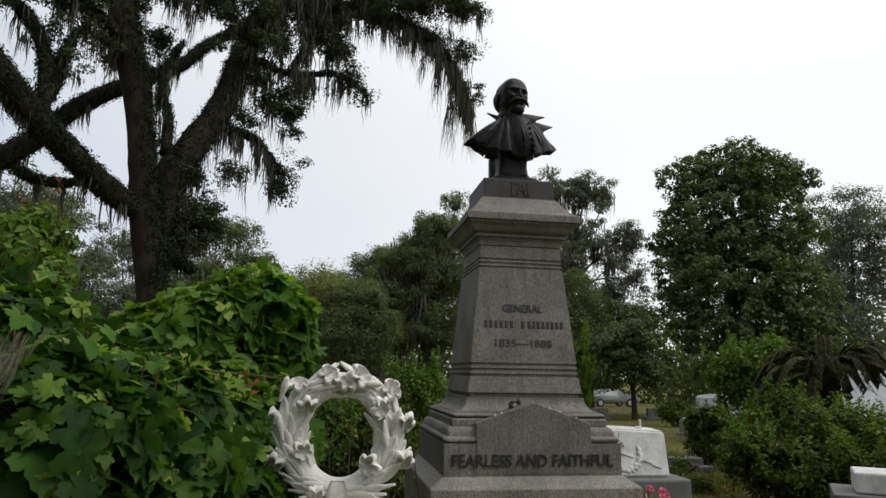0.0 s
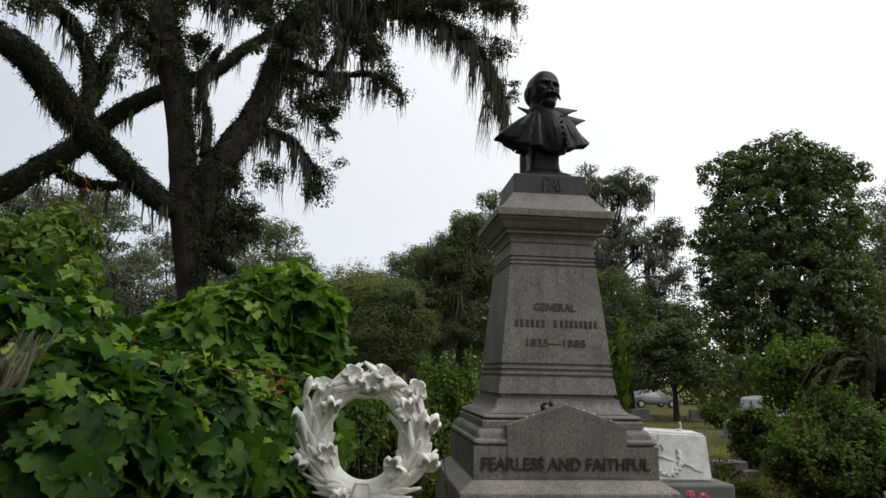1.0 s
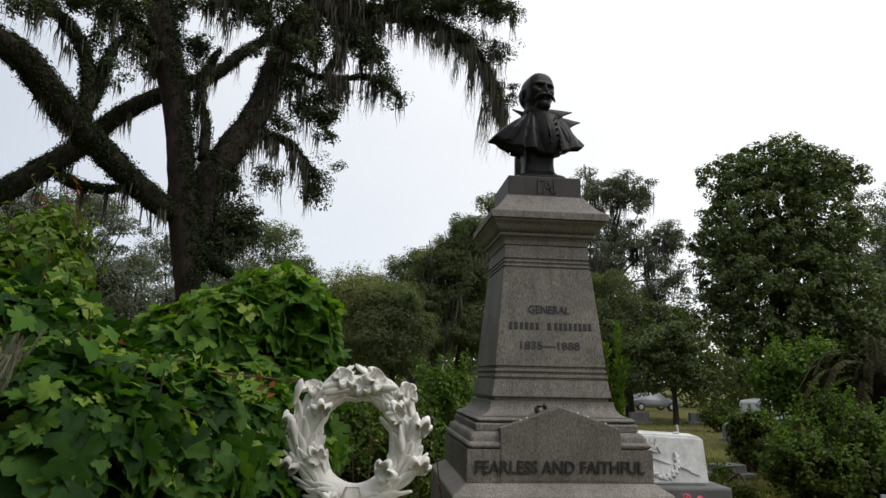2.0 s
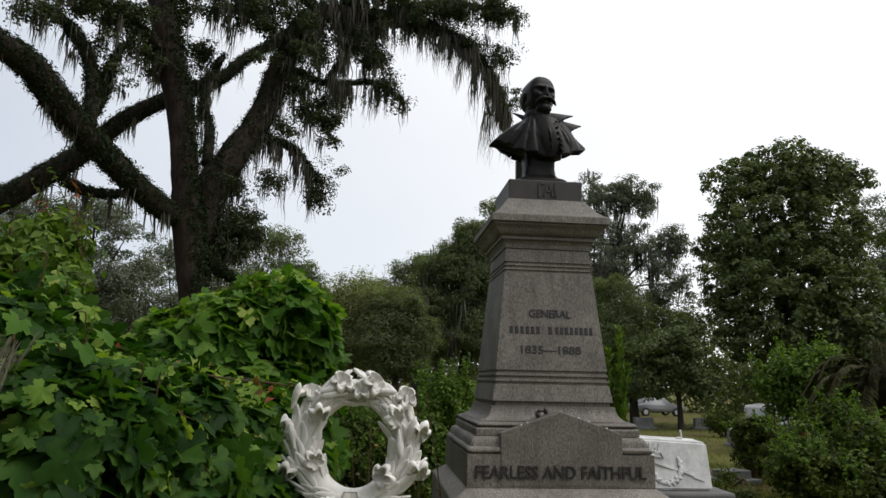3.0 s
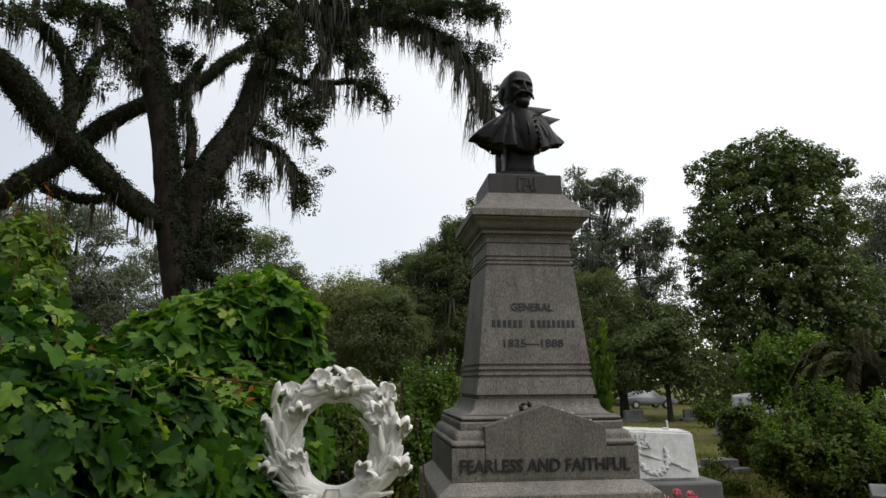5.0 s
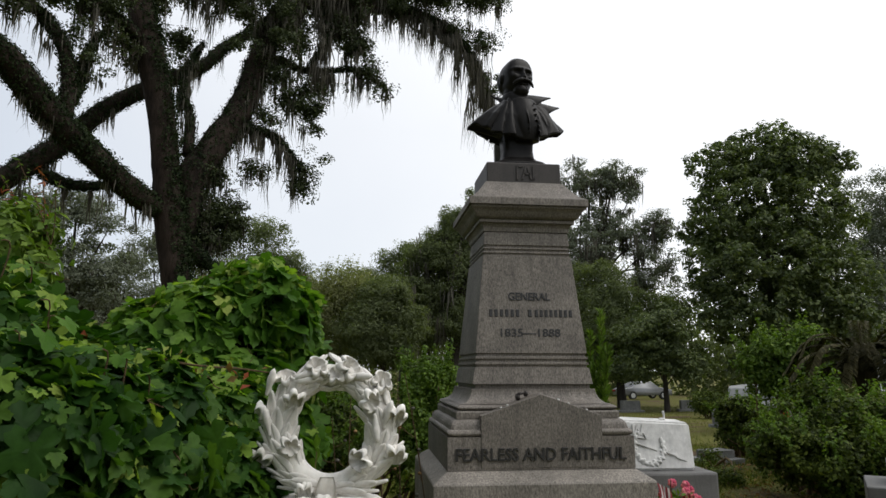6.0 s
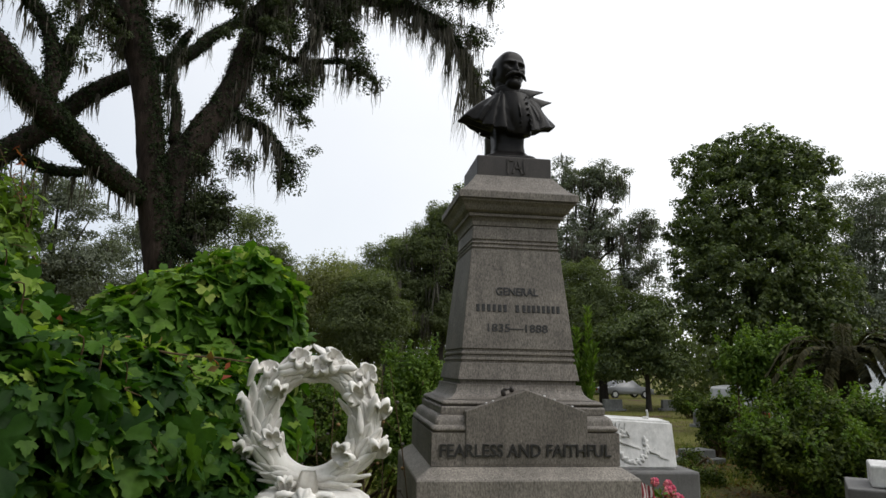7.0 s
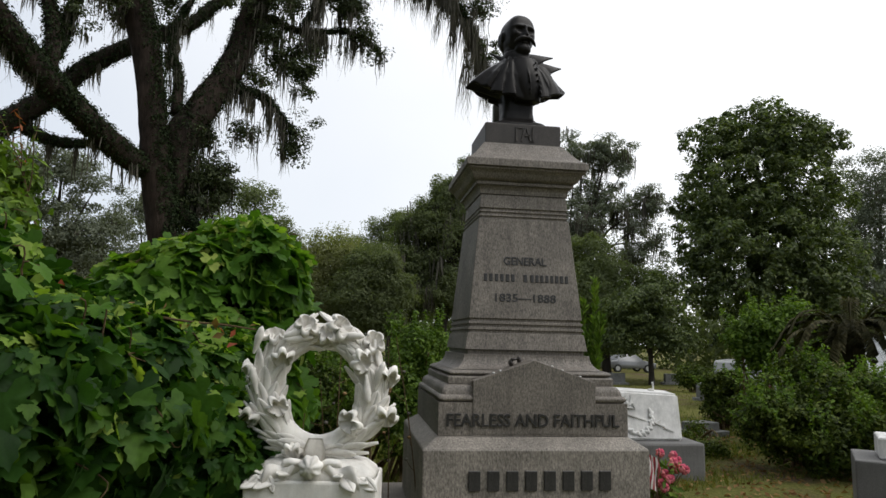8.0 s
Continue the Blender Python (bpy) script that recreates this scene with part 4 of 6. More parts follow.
# ---------------------------------------------------------------- white tablet with relief
def white_tablet():
    m = thing("white_tablet", "white marble tablet marker with carved relief wreath on a grey plinth", "gravestone", (1.75, 2.62, 0.0), -2)
    part("plinth", box_bm(-1.1, 1.30, -0.28, 0.62, -0.1, 0.46, 0.03), GREY_STONE, m, "grey granite plinth")
    bm = bmesh.new()
    a = [(-0.95, -0.10, 0.464), (1.10, -0.10, 0.464), (1.10, 0.45, 0.464), (-0.95, 0.45, 0.464)]
    b = [(-0.95, 0.02, 1.13), (1.10, 0.02, 1.03), (1.10, 0.42, 1.05), (-0.95, 0.42, 1.15)]
    va, vb = [bm.verts.new(p) for p in a], [bm.verts.new(p) for p in b]
    bm.faces.new(va[::-1])
    bm.faces.new(vb)
    for i in range(4):
        bm.faces.new((va[i], va[(i + 1) % 4], vb[(i + 1) % 4], vb[i]))
    bmesh.ops.bevel(bm, geom=bm.edges[:], offset=0.025, segments=3, affect="EDGES")
    part("tablet", bm, WHITE_STONE, m, "white marble slab")

    def on_face(x, z, w, h, turn, deep=0.02):
        y = -0.10 + 0.18 * (z - 0.464)
        return Matrix.LocRotScale((x, y - 0.002, z), Euler((radians(-10), radians(turn), 0)), (w, deep, h))
    bm = bmesh.new()
    for k in range(26):
        t = math.pi * 2 * (0.02 + 0.70 * k / 25) - 0.5
        bm2 = on_face(0.52 + 0.19 * math.cos(t), 0.74 - 0.20 * math.sin(t), 0.035, 0.075, -math.degrees(t) + (35 if k % 2 else -35))
        bmesh.ops.create_icosphere(bm, subdivisions=2, radius=0.7, matrix=bm2)
    tagged(part("relief_wreath", bm, WHITE_STONE, m, "carved laurel wreath", True), kind="stuff")
    bm = bmesh.new()
    for x, z, w, h, t in ((0.46, 0.76, 0.36, 0.016, 18), (0.87, 0.635, 0.28, 0.016, 20), (0.93, 0.60, 0.14, 0.022, 18), (0.80, 0.69, 0.06, 0.03, -30)):
        bmesh.ops.create_cube(bm, size=1, matrix=on_face(x, z, w, h, t))
    part("relief_blade", bm, WHITE_STONE, m, "carved sabre")
    bm = bmesh.new()
    for x, z, w, h, t in ((0.34, 0.96, 0.018, 0.12, 0), (0.375, 0.95, 0.018, 0.13, 20), (0.41, 0.95, 0.018, 0.13, -20), (0.45, 0.95, 0.018, 0.13, 14), (0.40, 0.865, 0.13, 0.02, 8), (0.49, 0.88, 0.018, 0.08, -25)):
        bmesh.ops.create_cube(bm, size=1, matrix=on_face(x, z, w, h, t, 0.026))
    part("relief_bars", bm, WHITE_STONE, m, "carved plain strokes")
    st = thing("small_white_ornament", "small white upright ornament standing on the tablet", "ornament", (2.62, 2.83, 1.06))
    bm = bmesh.new()
    tube(bm, [(0, 0, -0.01), (0.0, 0, 0.06), (-0.01, 0, 0.11)], [0.014, 0.012, 0.014], 8, 3, 0.05)
    ball(bm, (-0.035, 0, 0.01), (0.05, 0.02, 0.014), sub=2)
    part("ornament_body", bm, WHITE_STONE, st, "", True)


white_tablet()


def block_marker():
    m = thing("block_marker", "white marble block on a plain grey granite pedestal", "gravestone", (3.27, 0.10, 0.0), -37)
    part("pedestal", box_bm(0.0, 1.25, 0.0, 0.80, -0.1, 0.655, 0.015), GREY_STONE, m, "grey granite pedestal")
    part("marble_block", box_bm(0.20, 1.05, 0.14, 0.66, 0.658, 0.86, 0.02), WHITE_STONE, m, "white marble block")


block_marker()


# ---------------------------------------------------------------- flowers and flag at the monument
def bouquet():
    m = thing("flower_bouquet", "pink artificial flowers with leaves standing on the grass", "flowers", (1.95, 1.40, 0.0))
    rng = random.Random(9)
    nr = np.random.default_rng(9)
    for k in range(20):
        x, y, z = rng.uniform(-0.20, 0.30), rng.uniform(-0.12, 0.12), rng.uniform(0.14, 0.50)
        bm = bmesh.new()
        for j in range(9):
            a = j * 2.4
            q = Vector((math.cos(a), -0.6 + rng.uniform(-0.3, 0.3), math.sin(a))).normalized()
            ball(bm, Vector((x, y, z)) + q * 0.028, (0.034, 0.011, 0.028), (rng.uniform(-40, 40), math.degrees(-a), 0), 1)
        part("blossom", bm, PINK, m, "", True)
        bm = bmesh.new()
        tube(bm, [(x * 0.2, y * 0.2, -0.02), (x * 0.7, y * 0.7, z * 0.55), (x, y, z)], [0.006, 0.005, 0.004], 5, 2, 0)
        part("stem", bm, STEM, m)
    c = np.stack([nr.uniform(-0.22, 0.26, 110), nr.uniform(-0.14, 0.14, 110), nr.uniform(0.02, 0.42, 110)], 1)
    v, f = leaves_at(nr, c, np.tile([0, -1.0, 0.3], (110, 1)), 1, 0.01, 0.10)
    array_mesh("foliage", v, f, FRESH_LEAF, m, "green artificial leaves", "stuff")
    fl = thing("small_flag", "small striped flag on a stick among pink flowers", "flag", (1.88, 1.25, 0.0), 12)
    bm = bmesh.new()
    tube(bm, [(0, 0, -0.03), (0.02, 0, 0.3), (0.05, 0, 0.55)], [0.006, 0.006, 0.005], 6, 2, 0)
    part("stick", bm, STEM, fl)
    for k in range(7):
        bm = bmesh.new()
        pts = []
        for j in range(7):
            t = j / 6
            pts.append((0.035 - 0.022 * k + 0.015 * math.sin(t * 5), -0.012 * math.sin(t * 6 + k), 0.46 - 0.34 * t + 0.010 * k))
        lo = [bm.verts.new(p) for p in pts]
        hi = [bm.verts.new((p[0] - 0.022, p[1] + 0.004, p[2] + 0.010)) for p in pts]
        lo2 = [bm.verts.new((p[0], p[1] + 0.003, p[2])) for p in pts]
        hi2 = [bm.verts.new((p[0] - 0.022, p[1] + 0.007, p[2] + 0.010)) for p in pts]
        for j in range(6):
            bm.faces.new((lo[j], lo[j + 1], hi[j + 1], hi[j]))
            bm.faces.new((lo2[j], hi2[j], hi2[j + 1], lo2[j + 1]))
        part("stripe", bm, FLAG_RED if k % 2 == 0 else FLAG_WHITE, fl)


bouquet()


def offerings():
    """Small things left on the sloping gable panel."""
    bm = bmesh.new()
    for x, w, z, h in ((-0.035, 0.028, 0.025, 0.05), (0.0, 0.06, 0.044, 0.022), (0.035, 0.026, 0.030, 0.045)):
        bmesh.ops.create_cube(bm, size=1, matrix=Matrix.LocRotScale((x, 0, z), Euler((0, 0.2, 0.3)), (w, 0.04, h)))
    bmesh.ops.bevel(bm, geom=bm.edges[:], offset=0.006, segments=2, affect="EDGES")
    ob = part("dark_trinket", bm, DARK_GRANITE, None, "", True)
    ob.matrix_basis = pose(-0.115, -0.60, 1.484, 0, -18.8, 0)
    tagged(ob, "small dark trinket lying on the granite gable", "trinket")
    for x in (-0.31, -0.26, 0.14, 0.22, 0.36):
        z = 1.525 - 0.3404 * abs(x) + 0.001
        bm = bmesh.new()
        ball(bm, (0, 0, 0.004), (0.010, 0.009, 0.006), (0, 0, 40 * x), 2)
        st = part("pebble", bm, WHITE_STONE, None, "", True)
        st.matrix_basis = pose(x, -0.70, z, 0, math.degrees(math.atan(0.34)) * (1 if x > 0 else -1), 0)
        tagged(st, "pale pebble lying on the granite gable", "pebble", "pebbles on the gable")


offerings()


# ---------------------------------------------------------------- trees
def leafy_tree(name, label, base, trunk_r, blobs, clumps, each, spread, size, leaf, gaps=0.9, freq=0.5, seed=1, lift=0.5, moss=0, moss_len=1.5, moss_w=0.10, shell=0.45, trunk_top=None, bark=None, limbs=True, flat=0.62, jitter=0.0, category="tree"):
    """A tapered trunk with limbs into each mass of the crown, many leaf clumps, and hanging moss where it has any."""
    rng = np.random.default_rng(seed)
    t = thing(name, label, category, base)
    o = np.array(base)
    b = np.asarray(blobs, float).reshape(-1, 6)
    b[:, :3] -= o
    top = Vector(b[np.argmax(b[:, 2]), :3]) if trunk_top is None else Vector(trunk_top) - Vector(base)
    bm = bmesh.new()
    fork = top * 0.45
    fork.x, fork.y = top.x * 0.3, top.y * 0.3
    tube(bm, [(0, 0, -0.3), (fork.x * 0.3, fork.y * 0.3, fork.z * 0.4), fork, top * 0.75 + fork * 0.05, top], [trunk_r * 1.2, trunk_r * 0.9, trunk_r * 0.6, trunk_r * 0.22, trunk_r * 0.03], 10, 4, 0.12, seed)
    part("trunk", bm, bark or FAR_BARK, t, "", True)
    if limbs:
        for k, q in enumerate(b):
            e = Vector(q[:3])
            s = fork * (0.55 + 0.6 * ((k * 0.37) % 1.0))
            mid = (s + e) / 2 + Vector((0, 0, 0.08 * (e - s).length))
            bm = bmesh.new()
            tube(bm, [s, mid, e], [trunk_r * 0.26, trunk_r * 0.14, trunk_r * 0.04], 7, 4, 0.15, seed + k)
            part("limb", bm, bark or FAR_BARK, t, "", True)
    c, d = crown_points(rng, b, clumps, shell, gaps, freq, seed, jitter)
    v, f = bough_leaves(rng, c, d, spread, each, size, LEAF, flat)
    array_mesh("crown", v, f, leaf, t, "", "stuff")
    if moss:
        pts, _ = crown_points(rng, b, moss, 0.6, gaps, freq, seed)
        v, f = moss_strands(rng, pts, moss_len * 1.5, moss_w, 13)
        array_mesh("moss", v, f, MOSS, t, "grey hanging spanish moss", "stuff")
    return t


def great_oak():
    """The old live oak: a leaning trunk, heavy limbs furred with fern, leaf clumps and long moss."""
    rng = np.random.default_rng(21)
    base = (-7.16, 15.5, -0.35)
    t = thing("live_oak", "old live oak with dark spreading limbs draped in spanish moss", "tree", base)
    off = Vector(base)
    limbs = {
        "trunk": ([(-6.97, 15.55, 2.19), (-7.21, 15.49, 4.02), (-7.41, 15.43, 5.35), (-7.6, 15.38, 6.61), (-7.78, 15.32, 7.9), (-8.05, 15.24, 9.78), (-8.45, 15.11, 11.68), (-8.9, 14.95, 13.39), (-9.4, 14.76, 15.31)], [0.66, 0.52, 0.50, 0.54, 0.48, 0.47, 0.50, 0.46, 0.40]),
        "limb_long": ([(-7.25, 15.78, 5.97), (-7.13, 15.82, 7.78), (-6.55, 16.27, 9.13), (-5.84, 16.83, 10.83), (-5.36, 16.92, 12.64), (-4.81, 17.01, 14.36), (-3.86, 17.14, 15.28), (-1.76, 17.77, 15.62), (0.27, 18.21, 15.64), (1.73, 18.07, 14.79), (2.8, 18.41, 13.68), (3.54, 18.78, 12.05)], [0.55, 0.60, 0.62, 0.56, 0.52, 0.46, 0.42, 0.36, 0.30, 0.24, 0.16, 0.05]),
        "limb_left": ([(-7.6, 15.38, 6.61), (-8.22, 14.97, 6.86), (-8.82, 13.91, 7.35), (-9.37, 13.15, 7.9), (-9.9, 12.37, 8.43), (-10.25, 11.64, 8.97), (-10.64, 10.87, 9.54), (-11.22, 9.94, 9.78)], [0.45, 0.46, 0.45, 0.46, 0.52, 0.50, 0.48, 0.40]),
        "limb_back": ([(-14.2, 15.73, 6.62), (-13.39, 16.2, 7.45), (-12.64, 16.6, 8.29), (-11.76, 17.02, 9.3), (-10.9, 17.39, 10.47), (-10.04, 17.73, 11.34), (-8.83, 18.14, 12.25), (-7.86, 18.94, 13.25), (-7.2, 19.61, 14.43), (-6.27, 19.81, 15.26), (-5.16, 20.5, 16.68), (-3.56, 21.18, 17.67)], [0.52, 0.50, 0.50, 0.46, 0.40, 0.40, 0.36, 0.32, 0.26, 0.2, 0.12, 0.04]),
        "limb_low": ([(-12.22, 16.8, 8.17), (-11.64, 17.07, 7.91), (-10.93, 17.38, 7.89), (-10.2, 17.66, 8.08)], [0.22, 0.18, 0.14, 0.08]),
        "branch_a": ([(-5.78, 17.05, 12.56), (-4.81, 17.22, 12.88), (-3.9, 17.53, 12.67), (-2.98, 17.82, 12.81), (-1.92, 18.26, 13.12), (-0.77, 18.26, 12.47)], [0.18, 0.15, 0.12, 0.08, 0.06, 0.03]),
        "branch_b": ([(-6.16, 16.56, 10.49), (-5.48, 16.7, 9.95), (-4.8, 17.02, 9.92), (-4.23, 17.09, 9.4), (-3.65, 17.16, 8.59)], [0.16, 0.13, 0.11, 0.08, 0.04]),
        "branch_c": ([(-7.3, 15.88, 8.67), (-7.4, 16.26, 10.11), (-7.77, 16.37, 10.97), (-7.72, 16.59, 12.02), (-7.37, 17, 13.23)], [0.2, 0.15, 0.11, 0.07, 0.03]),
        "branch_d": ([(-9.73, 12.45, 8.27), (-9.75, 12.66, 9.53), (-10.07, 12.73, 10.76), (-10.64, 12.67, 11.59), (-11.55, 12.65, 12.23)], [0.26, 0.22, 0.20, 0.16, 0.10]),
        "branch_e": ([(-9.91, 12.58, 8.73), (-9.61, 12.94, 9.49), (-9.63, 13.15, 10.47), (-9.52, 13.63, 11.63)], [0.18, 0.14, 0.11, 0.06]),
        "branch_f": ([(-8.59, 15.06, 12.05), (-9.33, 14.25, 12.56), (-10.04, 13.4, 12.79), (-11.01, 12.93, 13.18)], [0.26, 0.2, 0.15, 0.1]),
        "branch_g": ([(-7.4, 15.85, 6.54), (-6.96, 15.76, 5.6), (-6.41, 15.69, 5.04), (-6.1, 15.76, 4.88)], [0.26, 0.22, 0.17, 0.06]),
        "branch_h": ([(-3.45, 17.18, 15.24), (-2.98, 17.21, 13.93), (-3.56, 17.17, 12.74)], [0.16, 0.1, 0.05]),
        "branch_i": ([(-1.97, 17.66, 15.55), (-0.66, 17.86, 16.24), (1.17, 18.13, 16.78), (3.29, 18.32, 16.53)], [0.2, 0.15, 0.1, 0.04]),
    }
    skin = []
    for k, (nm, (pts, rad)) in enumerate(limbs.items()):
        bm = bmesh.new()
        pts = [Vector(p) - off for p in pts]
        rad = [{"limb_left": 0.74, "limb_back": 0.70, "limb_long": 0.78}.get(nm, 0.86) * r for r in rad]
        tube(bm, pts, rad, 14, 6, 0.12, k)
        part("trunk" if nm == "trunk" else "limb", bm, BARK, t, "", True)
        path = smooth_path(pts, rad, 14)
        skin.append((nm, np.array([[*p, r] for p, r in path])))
    # fern and ivy on the limbs, thickest on top
    cs, ns = [], []
    for nm, a in skin:
        if nm == "trunk":
            k = 2200
        else:
            k = int(420 * len(a) / 14 * (a[:, 3].mean() / 0.25))
        i = rng.integers(0, len(a), k)
        d = rng.normal(size=(k, 3)) + np.array([0, 0, 0.25])
        d /= np.linalg.norm(d, axis=1, keepdims=True)
        if nm == "trunk":
            d[:, 0] = np.abs(d[:, 0]) * 1.0 + 0.2
        cs.append(a[i, :3] + d * a[i, 3:4] * rng.uniform(0.92, 1.05, (k, 1)))
        ns.append(d)
    cs, ns = np.concatenate(cs), np.concatenate(ns)
    v, f = leaves_at(rng, cs, ns, 8, 0.06, 0.085, LEAF, 0.2)
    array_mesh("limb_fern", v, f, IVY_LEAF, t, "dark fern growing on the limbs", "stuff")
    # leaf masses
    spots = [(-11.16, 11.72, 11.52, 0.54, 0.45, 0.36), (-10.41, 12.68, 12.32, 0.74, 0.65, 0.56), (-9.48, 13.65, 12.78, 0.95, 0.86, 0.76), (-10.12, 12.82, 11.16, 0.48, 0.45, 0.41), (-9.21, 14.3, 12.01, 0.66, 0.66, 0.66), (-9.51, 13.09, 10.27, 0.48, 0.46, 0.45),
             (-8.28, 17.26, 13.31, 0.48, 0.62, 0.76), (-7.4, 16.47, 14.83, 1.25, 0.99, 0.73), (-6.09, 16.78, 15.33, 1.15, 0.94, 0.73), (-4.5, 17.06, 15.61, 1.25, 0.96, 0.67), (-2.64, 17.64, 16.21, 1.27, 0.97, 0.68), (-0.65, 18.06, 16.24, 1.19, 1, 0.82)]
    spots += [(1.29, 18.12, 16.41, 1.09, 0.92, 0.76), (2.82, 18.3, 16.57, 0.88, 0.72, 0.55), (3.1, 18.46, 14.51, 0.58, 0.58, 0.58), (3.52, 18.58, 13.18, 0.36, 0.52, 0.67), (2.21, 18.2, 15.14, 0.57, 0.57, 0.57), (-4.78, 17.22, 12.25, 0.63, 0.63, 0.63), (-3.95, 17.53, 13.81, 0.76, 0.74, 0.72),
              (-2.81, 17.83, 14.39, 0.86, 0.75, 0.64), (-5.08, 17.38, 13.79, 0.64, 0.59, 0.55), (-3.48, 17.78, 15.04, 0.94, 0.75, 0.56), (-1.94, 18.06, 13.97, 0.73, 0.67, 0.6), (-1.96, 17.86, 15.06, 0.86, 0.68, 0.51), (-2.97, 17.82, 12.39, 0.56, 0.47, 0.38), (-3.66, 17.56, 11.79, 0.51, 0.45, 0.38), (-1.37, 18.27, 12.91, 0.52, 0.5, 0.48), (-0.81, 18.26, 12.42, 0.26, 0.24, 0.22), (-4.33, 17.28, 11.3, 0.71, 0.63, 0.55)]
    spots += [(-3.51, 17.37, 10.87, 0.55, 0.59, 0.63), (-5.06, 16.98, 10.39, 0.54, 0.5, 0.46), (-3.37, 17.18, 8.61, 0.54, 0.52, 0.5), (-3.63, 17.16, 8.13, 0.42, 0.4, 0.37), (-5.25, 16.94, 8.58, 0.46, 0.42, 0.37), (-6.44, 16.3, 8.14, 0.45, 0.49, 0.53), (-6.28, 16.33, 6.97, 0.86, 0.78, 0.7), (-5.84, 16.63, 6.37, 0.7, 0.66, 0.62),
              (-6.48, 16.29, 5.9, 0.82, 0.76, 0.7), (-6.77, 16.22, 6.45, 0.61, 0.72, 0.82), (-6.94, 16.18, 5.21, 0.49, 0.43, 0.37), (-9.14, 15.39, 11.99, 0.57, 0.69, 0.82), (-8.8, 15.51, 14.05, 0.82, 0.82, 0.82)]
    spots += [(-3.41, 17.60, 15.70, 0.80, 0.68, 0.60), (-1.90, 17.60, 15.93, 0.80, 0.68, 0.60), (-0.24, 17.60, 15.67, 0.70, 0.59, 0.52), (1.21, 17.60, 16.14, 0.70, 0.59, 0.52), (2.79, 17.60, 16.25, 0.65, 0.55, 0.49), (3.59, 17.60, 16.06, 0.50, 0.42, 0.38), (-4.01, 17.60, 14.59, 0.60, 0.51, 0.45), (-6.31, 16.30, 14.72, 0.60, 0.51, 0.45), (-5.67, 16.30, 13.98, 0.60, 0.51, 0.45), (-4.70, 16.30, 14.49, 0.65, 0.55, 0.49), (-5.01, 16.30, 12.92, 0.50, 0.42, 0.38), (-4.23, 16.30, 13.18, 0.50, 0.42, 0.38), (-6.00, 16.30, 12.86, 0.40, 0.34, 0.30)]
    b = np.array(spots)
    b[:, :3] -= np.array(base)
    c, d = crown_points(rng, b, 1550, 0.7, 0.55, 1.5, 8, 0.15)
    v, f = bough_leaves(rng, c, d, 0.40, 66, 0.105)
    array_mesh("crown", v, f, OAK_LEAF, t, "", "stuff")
    # unseen boughs added overhead and to the left, to shade vines and monument
    far = np.array([(-9.5, 0.5, 9.5, 2.6, 2.6, 1.7), (-10.5, 4.0, 10.5, 2.4, 2.4, 1.7), (-11, -4, 9, 2.8, 2.8, 1.8), (-8.5, -3.5, 11.5, 2.4, 2.4, 1.5), (-6.2, 2.5, 15.5, 2.2, 2.2, 1.3), (-8.5, 3, 14, 2.4, 2.2, 1.4), (-5.5, -1.5, 14.5, 2.2, 2.2, 1.2)], float)
    far[:, :3] -= np.array(base)
    c2, d2 = crown_points(rng, far, 620, 0.6, 0.4, 0.8, 9)
    v, f = bough_leaves(rng, c2, d2, 0.62, 40, 0.20)
    array_mesh("crown", v, f, OAK_LEAF, t, "", "stuff")
    # limbs out to these added boughs
    for q in far:
        bm = bmesh.new()
        e = Vector(q[:3])
        s = Vector((-9.4, 14.76, 15.31)) - off if q[2] > 12 else Vector((-11.22, 9.94, 9.78)) - off
        tube(bm, [s, (s + e) / 2 + Vector((0, 0, 0.5)), e], [0.26, 0.2, 0.06], 8, 5, 0.12)
        part("limb", bm, BARK, t, "", True)
    # twigs through the leaf masses
    bm = bmesh.new()
    for k in range(0, len(c), 4):
        p, q = Vector(c[k]), Vector(c[(k * 7 + 3) % len(c)])
        w = (q - p)
        w = w.normalized() * min(w.length, 0.75)
        tube(bm, [p - w * 0.5, p + Vector((0, 0, 0.08)), p + w * 0.5], [0.022, 0.016, 0.006], 5, 2, 0)
    tagged(part("twig_tangle", bm, BARK, t), kind="stuff")
    # moss below limbs and leaf masses
    tops = []
    for nm, a in skin:
        if nm in ("trunk", "branch_g"):
            continue
        k = int({"limb_long": 300, "limb_left": 13, "limb_back": 14, "limb_low": 4, "branch_d": 12, "branch_e": 10, "branch_f": 14}.get(nm, 30))
        i = rng.integers(int(len(a) * 0.1), len(a), k)
        tops.append(a[i, :3] - np.array([0, 0, 1.0]) * a[i, 3:4] * 0.5 + rng.normal(size=(k, 3)) * 0.12)
    m2, _ = crown_points(rng, b, 300, 0.6, 0.7, 1.1, 8)
    tops.append(m2)
    tops = np.concatenate(tops)
    v, f = moss_strands(rng, tops, 2.1, 0.045, 16)
    array_mesh("moss", v, f, MOSS, t, "grey hanging spanish moss", "stuff")
    # the long beard at the tip of the limb
    bt = np.array([(1.91, 18.24, 14.28), (2.44, 18.27, 13.83), (2.89, 18.29, 13.38), (1.63, 18.18, 14.6), (3.25, 18.43, 12.73), (1.17, 18.13, 14.91)]) - np.array(base)
    bt = np.repeat(bt, 5, 0) + rng.normal(size=(30, 3)) * np.array([0.32, 0.25, 0.3])
    v, f = moss_strands(rng, bt, 3.2, 0.036, 14)
    v2 = v.copy()
    v2[:, 0] -= 0.05 * (bt[:, 2].max() - v[:, 2])
    array_mesh("moss_beard", v2, f, MOSS, t, "long grey beard of spanish moss", "stuff")


great_oak()

